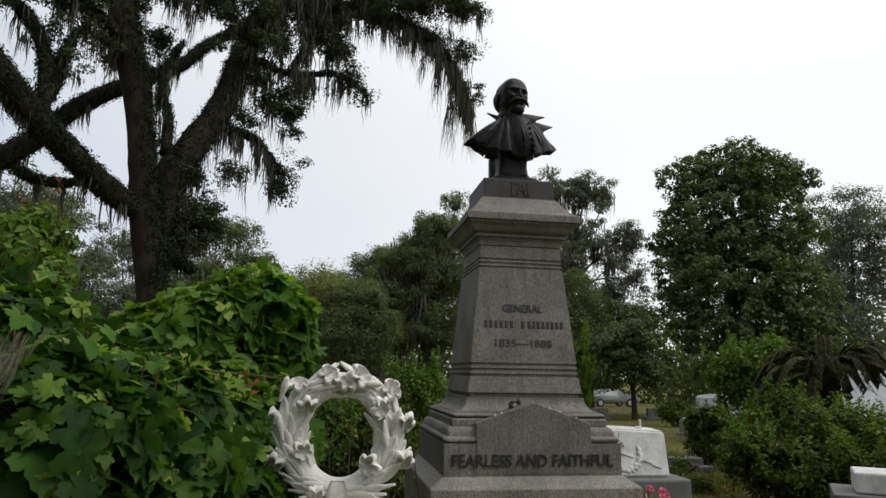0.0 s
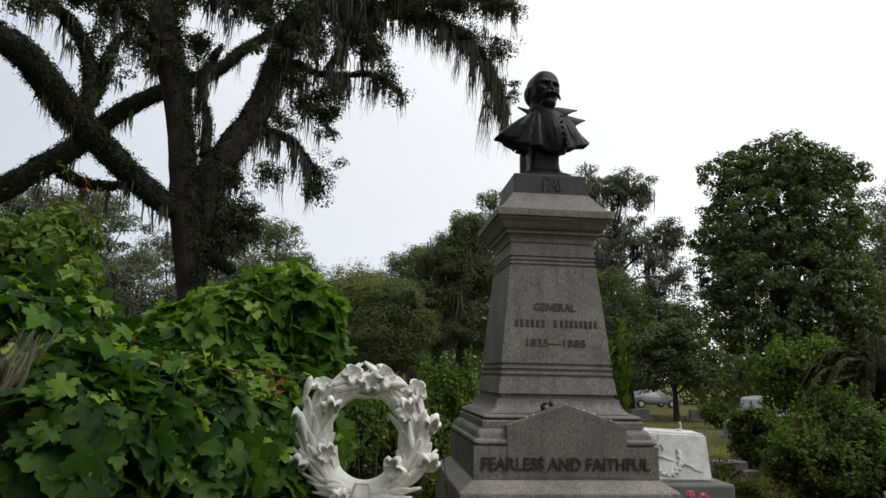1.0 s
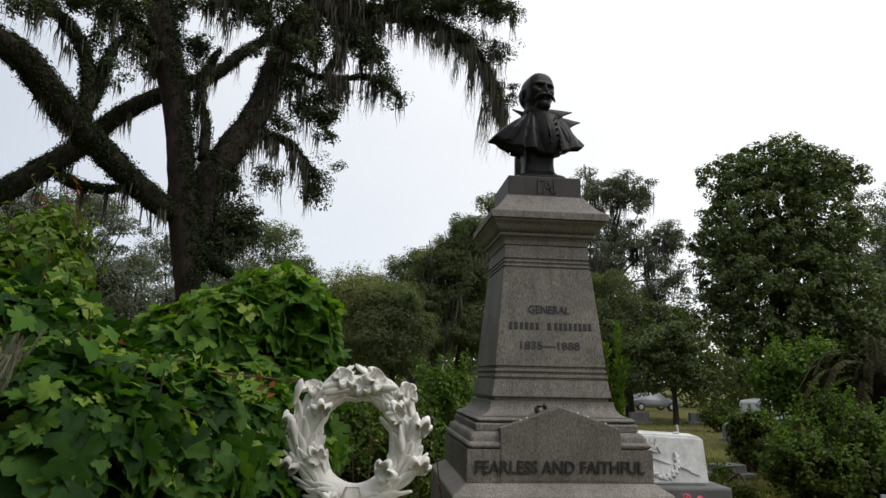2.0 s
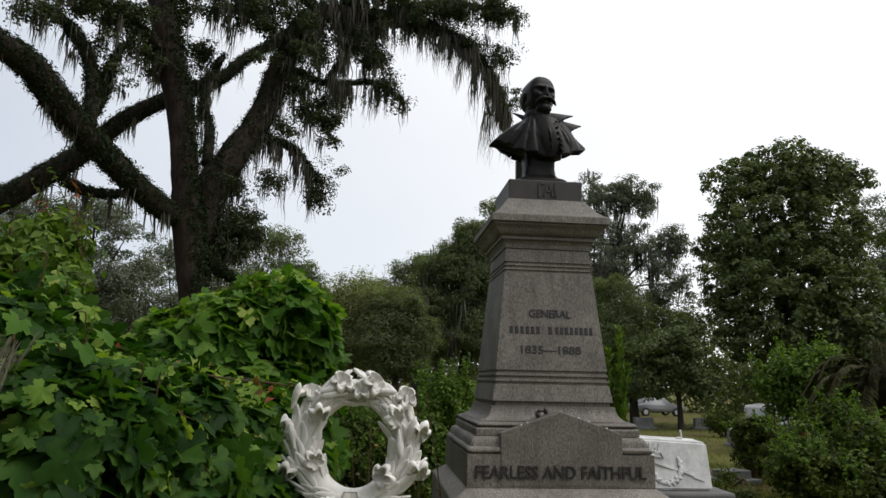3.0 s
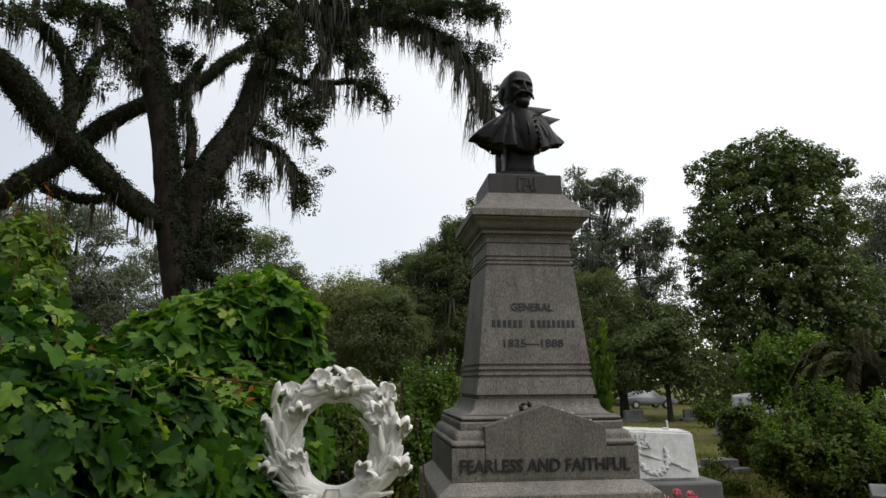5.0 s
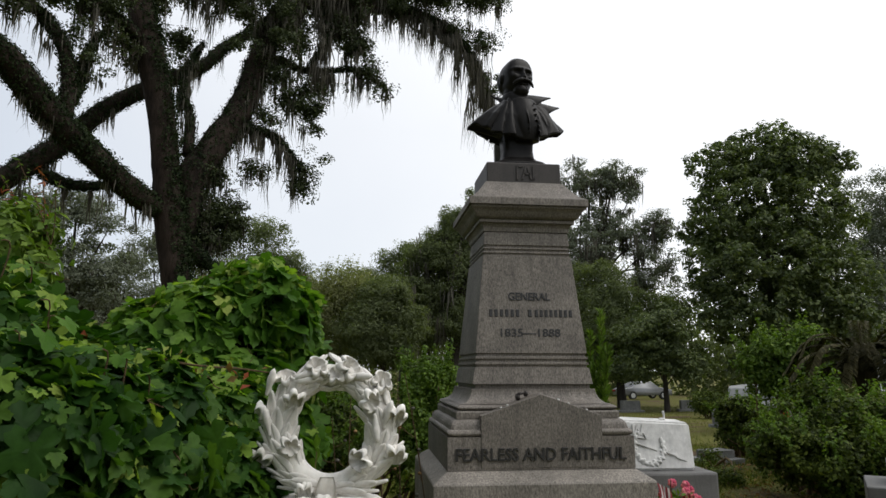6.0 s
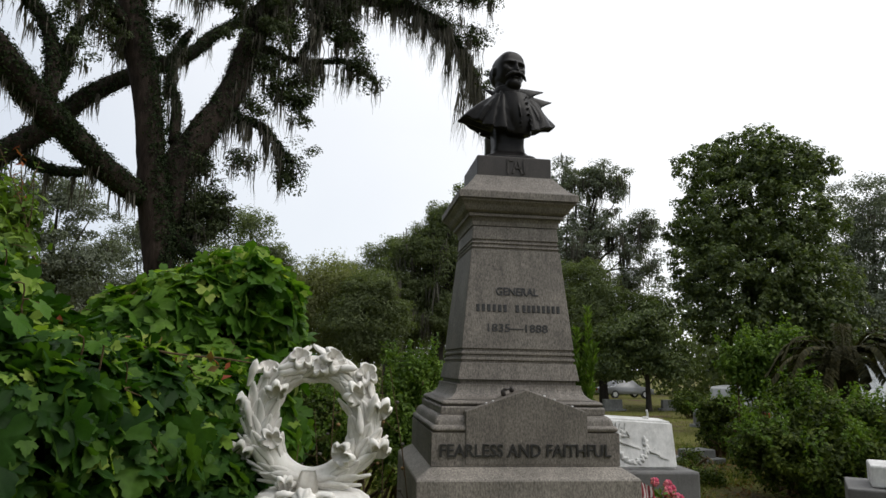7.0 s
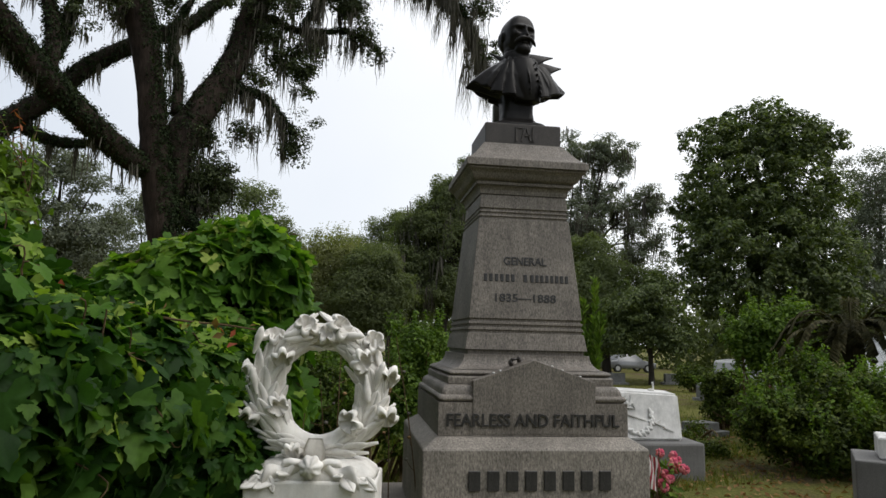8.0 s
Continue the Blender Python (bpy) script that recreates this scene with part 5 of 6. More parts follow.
# the magnolia, dense and glossy
leafy_tree("magnolia", "large rounded magnolia with dense glossy dark leaves", (21.36, 29.57, -0.4), 0.55,
           [(22.0, 29.08, 14.2, 2.6, 2.4, 1.9), (22.82, 27.98, 13.58, 2.18, 2.03, 1.88), (19.54, 29.52, 13.38, 2.15, 2.04, 1.93), (24.05, 27.69, 12.75, 2.21, 2.15, 2.09), (21.4, 28.35, 10.45, 4.83, 3.71, 2.6), (19.2, 29.95, 9.74, 2.15, 2.41, 2.6), (24.15, 27.61, 9.04, 2.47, 2.57, 2.66),
            (20.4, 27.82, 7.41, 4.71, 3.62, 2.54), (19.2, 30.21, 6.76, 1.8, 2.0, 2.23), (22.89, 26.06, 5.68, 2.72, 2.63, 2.54), (20.65, 27.65, 4.61, 4.71, 3.44, 2.17), (23.09, 25.9, 3.32, 2.72, 2.45, 2.17), (21.6, 27.48, 2.3, 3.7, 2.8, 1.7)],
           2600, 44, 0.44, 0.235, MAGNOLIA_LEAF, 0.62, 1.6, 3, shell=0.40, flat=0.7)
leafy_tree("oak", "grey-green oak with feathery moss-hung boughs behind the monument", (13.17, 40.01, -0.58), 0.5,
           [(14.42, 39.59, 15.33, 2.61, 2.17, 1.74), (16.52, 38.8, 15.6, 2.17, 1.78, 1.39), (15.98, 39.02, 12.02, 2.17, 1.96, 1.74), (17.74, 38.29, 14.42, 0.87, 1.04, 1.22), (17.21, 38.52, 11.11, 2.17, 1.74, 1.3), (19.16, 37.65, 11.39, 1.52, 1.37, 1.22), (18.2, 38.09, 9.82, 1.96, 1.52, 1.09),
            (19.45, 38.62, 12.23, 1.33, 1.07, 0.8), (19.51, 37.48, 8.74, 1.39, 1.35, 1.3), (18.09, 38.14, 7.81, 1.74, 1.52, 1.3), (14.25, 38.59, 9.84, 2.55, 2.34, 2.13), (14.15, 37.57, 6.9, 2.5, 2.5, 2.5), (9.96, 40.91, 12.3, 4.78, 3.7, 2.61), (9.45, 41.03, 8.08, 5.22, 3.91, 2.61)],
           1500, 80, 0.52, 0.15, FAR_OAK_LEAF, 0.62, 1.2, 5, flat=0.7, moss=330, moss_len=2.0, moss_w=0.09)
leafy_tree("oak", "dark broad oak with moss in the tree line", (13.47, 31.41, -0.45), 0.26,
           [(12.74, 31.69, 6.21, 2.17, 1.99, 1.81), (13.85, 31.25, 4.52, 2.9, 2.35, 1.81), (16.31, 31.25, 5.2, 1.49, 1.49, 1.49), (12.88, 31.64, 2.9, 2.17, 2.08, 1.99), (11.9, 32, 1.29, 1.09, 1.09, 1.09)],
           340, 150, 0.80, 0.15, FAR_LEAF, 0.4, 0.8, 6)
leafy_tree("small_magnolia", "small dark magnolia beside the lawn drive", (13.98, 26.82, -0.4), 0.15,
           [(13.3, 27.14, 3.05, 1.96, 1.63, 1.3), (14.52, 26.56, 2.75, 1.47, 1.39, 1.3), (13.87, 26.88, 4.2, 1.63, 1.39, 1.14), (14.82, 26.42, 1.76, 1.3, 1.01, 0.72), (12.46, 27.5, 1.91, 1.47, 1.14, 0.82)],
           220, 110, 0.60, 0.17, MAGNOLIA_LEAF, 0.5, 1.2, 7)
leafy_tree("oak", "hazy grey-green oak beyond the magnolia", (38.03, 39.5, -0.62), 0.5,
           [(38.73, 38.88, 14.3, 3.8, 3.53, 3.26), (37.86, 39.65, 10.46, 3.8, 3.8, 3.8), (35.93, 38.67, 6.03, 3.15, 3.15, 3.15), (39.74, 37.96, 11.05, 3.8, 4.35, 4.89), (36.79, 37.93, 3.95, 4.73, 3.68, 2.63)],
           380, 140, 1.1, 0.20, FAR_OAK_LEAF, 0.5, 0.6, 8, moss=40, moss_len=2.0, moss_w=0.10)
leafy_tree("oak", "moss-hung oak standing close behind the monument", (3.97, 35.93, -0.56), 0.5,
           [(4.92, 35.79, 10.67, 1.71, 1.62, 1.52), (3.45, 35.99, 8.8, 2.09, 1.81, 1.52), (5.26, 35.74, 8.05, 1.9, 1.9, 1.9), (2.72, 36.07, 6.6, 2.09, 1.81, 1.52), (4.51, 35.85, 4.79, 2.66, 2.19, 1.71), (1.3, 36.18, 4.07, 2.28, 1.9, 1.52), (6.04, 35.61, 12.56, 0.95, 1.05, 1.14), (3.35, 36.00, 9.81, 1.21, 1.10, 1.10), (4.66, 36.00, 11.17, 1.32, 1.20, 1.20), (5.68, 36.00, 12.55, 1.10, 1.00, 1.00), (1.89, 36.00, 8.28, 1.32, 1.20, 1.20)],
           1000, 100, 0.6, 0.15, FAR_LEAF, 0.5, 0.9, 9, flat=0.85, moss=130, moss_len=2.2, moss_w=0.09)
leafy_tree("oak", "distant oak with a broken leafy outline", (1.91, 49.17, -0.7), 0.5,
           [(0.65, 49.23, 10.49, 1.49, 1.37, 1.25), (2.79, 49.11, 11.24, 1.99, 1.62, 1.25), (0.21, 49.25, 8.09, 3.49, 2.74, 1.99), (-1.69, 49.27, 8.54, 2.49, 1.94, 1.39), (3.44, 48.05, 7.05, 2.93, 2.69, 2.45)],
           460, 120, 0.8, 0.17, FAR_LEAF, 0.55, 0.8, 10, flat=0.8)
leafy_tree("young_tree", "soft olive-green tree with haze painted into its leaves", (-2.47, 32.25, -0.47), 0.25,
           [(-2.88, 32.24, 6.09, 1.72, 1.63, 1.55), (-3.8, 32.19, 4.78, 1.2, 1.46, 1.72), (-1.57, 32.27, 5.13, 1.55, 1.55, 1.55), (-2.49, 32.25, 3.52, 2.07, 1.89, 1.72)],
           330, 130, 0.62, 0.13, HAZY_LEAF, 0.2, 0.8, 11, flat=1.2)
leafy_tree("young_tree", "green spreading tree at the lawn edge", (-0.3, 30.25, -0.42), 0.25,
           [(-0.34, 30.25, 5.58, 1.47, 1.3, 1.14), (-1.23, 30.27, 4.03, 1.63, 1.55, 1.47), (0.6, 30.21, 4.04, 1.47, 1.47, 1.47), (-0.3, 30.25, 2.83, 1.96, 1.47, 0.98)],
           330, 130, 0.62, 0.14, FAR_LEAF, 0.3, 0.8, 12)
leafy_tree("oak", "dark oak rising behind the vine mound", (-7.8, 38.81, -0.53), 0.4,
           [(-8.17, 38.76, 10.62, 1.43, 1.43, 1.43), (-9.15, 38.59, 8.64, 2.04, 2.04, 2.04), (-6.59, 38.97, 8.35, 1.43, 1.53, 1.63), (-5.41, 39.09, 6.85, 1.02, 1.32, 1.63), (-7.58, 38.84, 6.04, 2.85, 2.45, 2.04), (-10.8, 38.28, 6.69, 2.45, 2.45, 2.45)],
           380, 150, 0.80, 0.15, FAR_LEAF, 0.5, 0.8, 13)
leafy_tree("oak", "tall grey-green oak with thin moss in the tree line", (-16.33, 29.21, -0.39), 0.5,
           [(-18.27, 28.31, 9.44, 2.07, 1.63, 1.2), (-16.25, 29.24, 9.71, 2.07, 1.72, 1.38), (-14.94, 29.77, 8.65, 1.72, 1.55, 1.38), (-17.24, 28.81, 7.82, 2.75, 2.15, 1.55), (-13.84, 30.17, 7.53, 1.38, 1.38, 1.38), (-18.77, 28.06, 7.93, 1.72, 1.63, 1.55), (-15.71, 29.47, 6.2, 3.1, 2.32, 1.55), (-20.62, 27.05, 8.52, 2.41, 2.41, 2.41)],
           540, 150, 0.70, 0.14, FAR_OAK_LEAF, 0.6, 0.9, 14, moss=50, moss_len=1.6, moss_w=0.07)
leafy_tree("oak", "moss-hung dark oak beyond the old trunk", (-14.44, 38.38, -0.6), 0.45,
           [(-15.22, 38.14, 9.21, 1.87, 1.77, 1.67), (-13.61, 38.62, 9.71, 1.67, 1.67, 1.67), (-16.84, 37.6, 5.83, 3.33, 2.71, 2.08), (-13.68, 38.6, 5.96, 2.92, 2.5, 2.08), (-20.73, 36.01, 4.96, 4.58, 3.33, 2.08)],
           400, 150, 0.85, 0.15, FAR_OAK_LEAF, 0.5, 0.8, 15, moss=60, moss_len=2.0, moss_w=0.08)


def far_woods():
    """The dim wood that closes the lawn, and an unseen ring of it added to block sky light."""
    rng = np.random.default_rng(31)
    blobs = []
    for k in range(44):
        a = radians(-62 + 124 * k / 43) + rng.normal() * 0.02
        r = rng.uniform(66, 80)
        h = rng.uniform(4.0, 6.5)
        blobs.append((-1.4 + r * math.sin(a), -5.7 + r * math.cos(a), h * 0.8 - 1, 4.5, 4.0, h))
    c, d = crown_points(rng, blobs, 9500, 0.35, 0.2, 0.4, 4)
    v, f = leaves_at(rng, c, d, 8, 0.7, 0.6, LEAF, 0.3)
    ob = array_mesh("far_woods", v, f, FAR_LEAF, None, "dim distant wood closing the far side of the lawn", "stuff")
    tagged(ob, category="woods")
    # out of view: added to cut low sky light, nearer and taller on the left
    rng = np.random.default_rng(32)
    blobs = []
    for k in range(40):
        a = radians(70 + 220 * k / 39)
        tall = 1.0 if k < 22 else 2.0
        r = rng.uniform(30, 40) if tall == 1.0 else rng.uniform(19, 26)
        blobs.append((-1.4 + r * math.sin(a), -5.7 + r * math.cos(a), 4.5 * tall, 4.5, 4.0, 6.0 * tall))
    c, d = crown_points(rng, blobs, 4200, 0.35, 0.5, 0.4, 4)
    v, f = leaves_at(rng, c, d, 6, 1.0, 1.0, LEAF, 0.3)
    ob = array_mesh("far_woods", v, f, FAR_LEAF, None, "unseen wood added round the viewpoint to hold off sky light", "stuff")
    tagged(ob, category="woods")


far_woods()


# ---------------------------------------------------------------- shrubs
def shrub(name, label, base, blobs, clumps, each, spread, size, leaf, seed, gaps=0.45, freq=1.8, template=LEAF, lift=0.35, stems=14, shell=0.5, shoots=0, category="shrub"):
    rng = np.random.default_rng(seed)
    t = thing(name, label, category, base)
    b = np.asarray(blobs, float).reshape(-1, 6)
    b[:, :3] -= np.array(base)
    for k in range(stems):
        bm = bmesh.new()
        q = b[k % len(b)]
        e = Vector(q[:3]) + Vector(rng.normal(size=3) * q[3:] * 0.5)
        tube(bm, [(rng.normal() * 0.15, rng.normal() * 0.15, -0.1), e * 0.5 + Vector(rng.normal(size=3) * 0.1), e], [0.03, 0.02, 0.008], 6, 3, 0.1, k)
        part("stem", bm, STEM, t)
    c, d = crown_points(rng, b, clumps, shell, gaps, freq, seed)
    c[:, 2] = np.maximum(c[:, 2], 0.03)
    # young shoots that stand out of the top
    k = rng.integers(0, len(c), shoots)
    if shoots:
        up = d[k] * 0.5 + rng.normal(size=(shoots, 3)) * 0.25 + np.array([0, 0, 0.8])
        up /= np.linalg.norm(up, axis=1, keepdims=True)
        up *= rng.uniform(0.4, 1.0, (shoots, 1)) * spread * 6.0
        step = np.linspace(0.1, 1, 9)[None, :, None]
        c = np.concatenate([c, (c[k][:, None] + up[:, None] * step).reshape(-1, 3)])
        d = np.concatenate([d, np.repeat(up / np.linalg.norm(up, axis=1, keepdims=True), 9, 0)])
        n0 = len(c) - shoots * 9
        v1, f1 = bough_leaves(rng, c[:n0], d[:n0], spread * 1.9, each, size, template, 0.75)
        v2, f2 = leaves_at(rng, c[n0:], d[n0:], 3, spread * 0.22, size * 0.9, template, lift)
        v, f = v1, f1
        array_mesh("new_growth", v2, f2, FRESH_LEAF, t, "lighter green young shoots", "stuff")
    else:
        v, f = leaves_at(rng, c, d, each, spread, size, template, lift)
    array_mesh("foliage", v, f, leaf, t, "", "stuff")
    return t


shrub("azalea_shrub", "broad leafy green azalea shrub on the lawn", (5.03, 3.39, 0),
      [(4.62, 3.14, 0.90, 0.49, 0.51, 0.48), (4.91, 3.23, 1.02, 0.68, 0.64, 0.50), (5.29, 2.94, 0.95, 0.59, 0.59, 0.52), (4.38, 3.01, 0.60, 0.42, 0.45, 0.44), (4.64, 2.83, 0.58, 0.74, 0.62, 0.46), (4.95, 2.44, 0.54, 0.74, 0.65, 0.48), (5.69, 2.61, 0.78, 0.59, 0.59, 0.52), (5.46, 2.28, 0.48, 0.57, 0.52, 0.44), (5.15, 3.3, 1.20, 0.45, 0.42, 0.34), (5.72, 2.19, 0.66, 0.57, 0.67, 0.58), (6.02, 3.12, 1.02, 0.5, 0.42, 0.33)],
      1100, 52, 0.085, 0.064, SHRUB_LEAF, 41, 0.45, 2.2, shoots=420)
shrub("tall_shrub", "tall bright green shrub behind the azalea", (6.39, 6.1, -0.05),
      [(6.44, 6.06, 1.87, 0.57, 0.55, 0.53), (6.23, 6.2, 1.69, 0.41, 0.43, 0.46), (6.74, 5.85, 2.2, 0.38, 0.36, 0.33), (6.63, 5.93, 1.56, 0.57, 0.57, 0.57)],
      330, 48, 0.11, 0.085, FRESH_LEAF, 42, 0.4, 2.0, shoots=120)
shrub("garden_shrub", "low leafy green shrub behind the marble wreath", (-1.23, 2.64, 0.01),
      [(-1.22, 2.04, 0.89, 0.41, 0.41, 0.41), (-1.71, 1.83, 0.91, 0.4, 0.44, 0.47), (-0.91, 1.83, 0.67, 0.34, 0.3, 0.27), (-1.49, 2.44, 1.11, 0.43, 0.4, 0.36)],
      560, 46, 0.075, 0.058, SHRUB_LEAF, 43, 0.6, 2.6, shoots=320)
shrub("leafy_shrub", "bright green leafy shrub beside the granite base", (-0.65, 2.61, 0.01),
      [(-0.58, 2.6, 1.38, 0.36, 0.38, 0.41), (-0.82, 2.42, 1.05, 0.3, 0.37, 0.43), (-0.31, 2.77, 1.53, 0.19, 0.24, 0.29), (-0.72, 2.21, 0.62, 0.32, 0.32, 0.32)], 330, 46, 0.07, 0.058, FRESH_LEAF, 47, 0.5, 2.6, shoots=150)
shrub("roadside_shrub", "small rounded shrub beside the far lawn", (12.95, 20.8, -0.28),
      [(12.75, 20.81, 0.36, 0.52, 0.5, 0.40), (13.15, 20.49, 0.30, 0.42, 0.42, 0.34)], 240, 14, 0.13, 0.13, SHRUB_LEAF, 44, 0.4, 1.2)
shrub("rounded_shrub", "rounded green shrub standing before the parked car", (6.29, 7.33, -0.07),
      [(6.08, 7.40, 0.80, 0.24, 0.26, 0.28), (6.36, 7.35, 0.88, 0.26, 0.26, 0.28), (6.64, 7.35, 0.94, 0.26, 0.26, 0.28), (6.12, 7.35, 0.40, 0.28, 0.28, 0.36), (6.50, 7.35, 0.44, 0.34, 0.28, 0.42)], 220, 40, 0.07, 0.070, SHRUB_LEAF, 46, 0.2, 2.0, shoots=24)
shrub("low_edging", "low scrubby edging plants on the lawn", (4.47, 4.92, -0.01),
      [(4.09, 4.56, 0.16, 0.29, 0.25, 0.13), (4.06, 4.01, 0.12, 0.3, 0.23, 0.10), (4.38, 4.97, 0.30, 0.15, 0.14, 0.12)], 260, 12, 0.06, 0.05, SHRUB_LEAF, 45, 0.5, 3)


def feathery_weed():
    rng = np.random.default_rng(51)
    base = (1.16, 1.43, 0)
    t = thing("feathery_weed", "tall feathery green weed beside the granite shaft", "plant", base)
    cs, xs = [], []
    for k in range(9):
        bm = bmesh.new()
        x, y = rng.normal() * 0.07, rng.normal() * 0.15
        h = rng.uniform(1.5, 2.35)
        tip = Vector((x * 2.2 + rng.normal() * 0.06, y * 1.5, h))
        pts = [Vector((x, y, -0.05)), Vector((x * 1.4, y, h * 0.5)), tip]
        tube(bm, pts, [0.008, 0.006, 0.003], 5, 4, 0.0)
        part("stem", bm, STEM, t)
        for q, r in smooth_path(pts, [1, 1, 1], 60)[20:]:
            for j in range(3):
                cs.append(q)
                xs.append(Vector((rng.normal(), rng.normal(), 1.6)))
    c, x = np.array(cs), np.array(xs)
    x /= np.linalg.norm(x, axis=1, keepdims=True)
    y = np.cross(x, rng.normal(size=x.shape))
    y /= np.linalg.norm(y, axis=1, keepdims=True)
    v, f = scatter(NARROW[0], NARROW[1], c + x * 0.05, x, y, np.cross(x, y), rng.uniform(0.07, 0.14, len(c)))
    array_mesh("foliage", v, f, FRESH_LEAF, t, "", "stuff")


feathery_weed()


def sago_palm():
    rng = np.random.default_rng(61)
    base = (7.12, 4.45, -0.04)
    t = thing("sago_palm", "sago palm with dark arching feather fronds", "palm", base)
    bm = bmesh.new()
    hub = Vector((6.96, 4.52, 1.88)) - Vector(base)
    tube(bm, [(0, 0, -0.1), hub * 0.5, hub], [0.16, 0.15, 0.17], 12, 4, 0.2)
    part("trunk", bm, FAR_BARK, t, "shaggy short trunk")
    for k in range(38):
        a = 2 * math.pi * k / 38 + rng.normal() * 0.1
        up = rng.uniform(-0.35, 1.25)
        ln = rng.uniform(0.7, 1.10)
        d = Vector((math.cos(a), math.sin(a), 0))
        p = [hub, hub + d * ln * 0.45 + Vector((0, 0, ln * 0.45 * up)), hub + d * ln * 0.85 + Vector((0, 0, ln * (0.55 * up - 0.12))), hub + d * ln * 1.1 + Vector((0, 0, ln * (0.4 * up - 0.38)))]
        path = smooth_path(p, [1, 1, 1, 1], 22)
        cs, xs = [], []
        for i, (q, _) in enumerate(path[4:]):
            tan = (path[min(i + 5, len(path) - 1)][0] - path[i + 3][0]).normalized()
            sd = tan.cross(Vector((0, 0, 1))).normalized()
            for s in (-1, 1):
                cs.append(q)
                xs.append(sd * s * 0.85 + tan * 0.6 + Vector((0, 0, -0.15 + 0.1 * rng.normal())))
        c, x = np.array(cs), np.array(xs)
        x /= np.linalg.norm(x, axis=1, keepdims=True)
        y = np.cross(np.tile([0, 0, 1.0], (len(c), 1)), x)
        y /= np.linalg.norm(y, axis=1, keepdims=True)
        v, f = scatter([(0, -0.06, 0), (0, 0.06, 0), (0.6, 0.08, 0.03), (1, 0, -0.10), (0.6, -0.08, 0.03)], [(0, 4, 2), (0, 2, 1), (4, 3, 2)], c, x, y, np.cross(x, y), np.full(len(c), 0.19))
        fr = array_mesh("frond", v, f, PALM_LEAF, t, "")
        bm = bmesh.new()
        tube(bm, p, [0.014, 0.012, 0.008, 0.004], 5, 4, 0)
        part("midrib", bm, PALM_LEAF, fr)


sago_palm()


# ---------------------------------------------------------------- vines
def vine_mass(name, label, base, blobs, leaf_count, size, seed, pieces, box_near, leaf=None, single=None):
    """Heaped vines: leaves laid shingle-like over lumps, drooping outward, over a core painted dark as shade."""
    rng = np.random.default_rng(seed)
    t = thing(name, label, "vines", base)
    b = np.asarray(blobs, float).reshape(-1, 6)
    low = b * np.array([1, 1, 0.45, 1.0, 1.0, 0])
    low[:, 5] = b[:, 2] * 0.48
    top_count = len(b)
    b = np.concatenate([b, low])
    b[:, :3] -= np.array(base)
    # near-black lumps as filler: painted shade behind the gaps in the leaves
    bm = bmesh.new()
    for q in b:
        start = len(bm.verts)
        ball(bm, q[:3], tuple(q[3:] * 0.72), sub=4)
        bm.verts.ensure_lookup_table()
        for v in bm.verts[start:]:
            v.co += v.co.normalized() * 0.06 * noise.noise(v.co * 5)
    part("dark_core", bm, SHADE_FILL, t, "near-black filler standing for shade between the leaves")
    w = b[:, 3] * b[:, 5] + b[:, 4] * b[:, 5] + b[:, 3] * b[:, 4]
    w[top_count:] *= 0.3
    n = leaf_count * 3
    pick = rng.choice(len(b), n, p=w / w.sum())
    d = rng.normal(size=(n, 3))
    d[:, 2] += 0.15
    d /= np.linalg.norm(d, axis=1, keepdims=True)
    depth = rng.uniform(0.80, 1.06, n)
    lump = 1 + 0.13 * bumpy(d * 3 + pick[:, None], 1.8, seed)
    p = b[pick, :3] + d * b[pick, 3:] * (depth * lump)[:, None]
    inside = np.zeros(n, bool)
    for k, q in enumerate(b):
        inside |= (((p - q[:3]) / (q[3:] * 0.78)) ** 2).sum(1) < 1
    ok = ~inside & (p[:, 2] > 0.02) & (bumpy(p, 3.2, seed + 3) > -0.42)
    p, d, pick = p[ok][:leaf_count], d[ok][:leaf_count], pick[ok][:leaf_count]
    nrm = d / b[pick, 3:]
    nrm /= np.linalg.norm(nrm, axis=1, keepdims=True)
    nrm = nrm * 0.65 + rng.normal(size=p.shape) * 0.55 + np.array([0, 0, 0.45])
    nrm /= np.linalg.norm(nrm, axis=1, keepdims=True)
    down = np.tile(np.array([0, 0, -1.0]), (len(p), 1)) + rng.normal(size=p.shape) * 0.45
    x = down - nrm * (down * nrm).sum(1, keepdims=True)
    x /= np.linalg.norm(x, axis=1, keepdims=True)
    y = np.cross(nrm, x)
    s = size * (0.5 + 1.25 * rng.uniform(0, 1, len(p)) ** 1.9)
    tv = np.array(LOBED[0])
    near = np.flatnonzero((p[:, 0] > box_near[0]) & (p[:, 0] < box_near[1]) & (p[:, 1] < box_near[2]) & (nrm[:, 1] < 0.2))[:pieces]
    rest = np.setdiff1d(np.arange(len(p)), near)
    # the share of yellow-green leaves grows where the lumps face upward
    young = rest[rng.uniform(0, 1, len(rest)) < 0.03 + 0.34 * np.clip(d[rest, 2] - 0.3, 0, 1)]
    rest = np.setdiff1d(rest, young)
    v, f = scatter(tv, LOBED[1], p[rest], x[rest], y[rest], nrm[rest], s[rest])
    array_mesh("leaf_cover", v, f, leaf or VINE_LEAF, t, "overlapping lobed green leaves", "stuff", True)
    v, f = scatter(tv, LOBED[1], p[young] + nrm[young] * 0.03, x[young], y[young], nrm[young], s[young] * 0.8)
    array_mesh("young_leaves", v, f, YELLOW_GREEN_LEAF, t, "yellow-green leaves, thickest on the upward-facing tops", "stuff", True)
    me = None
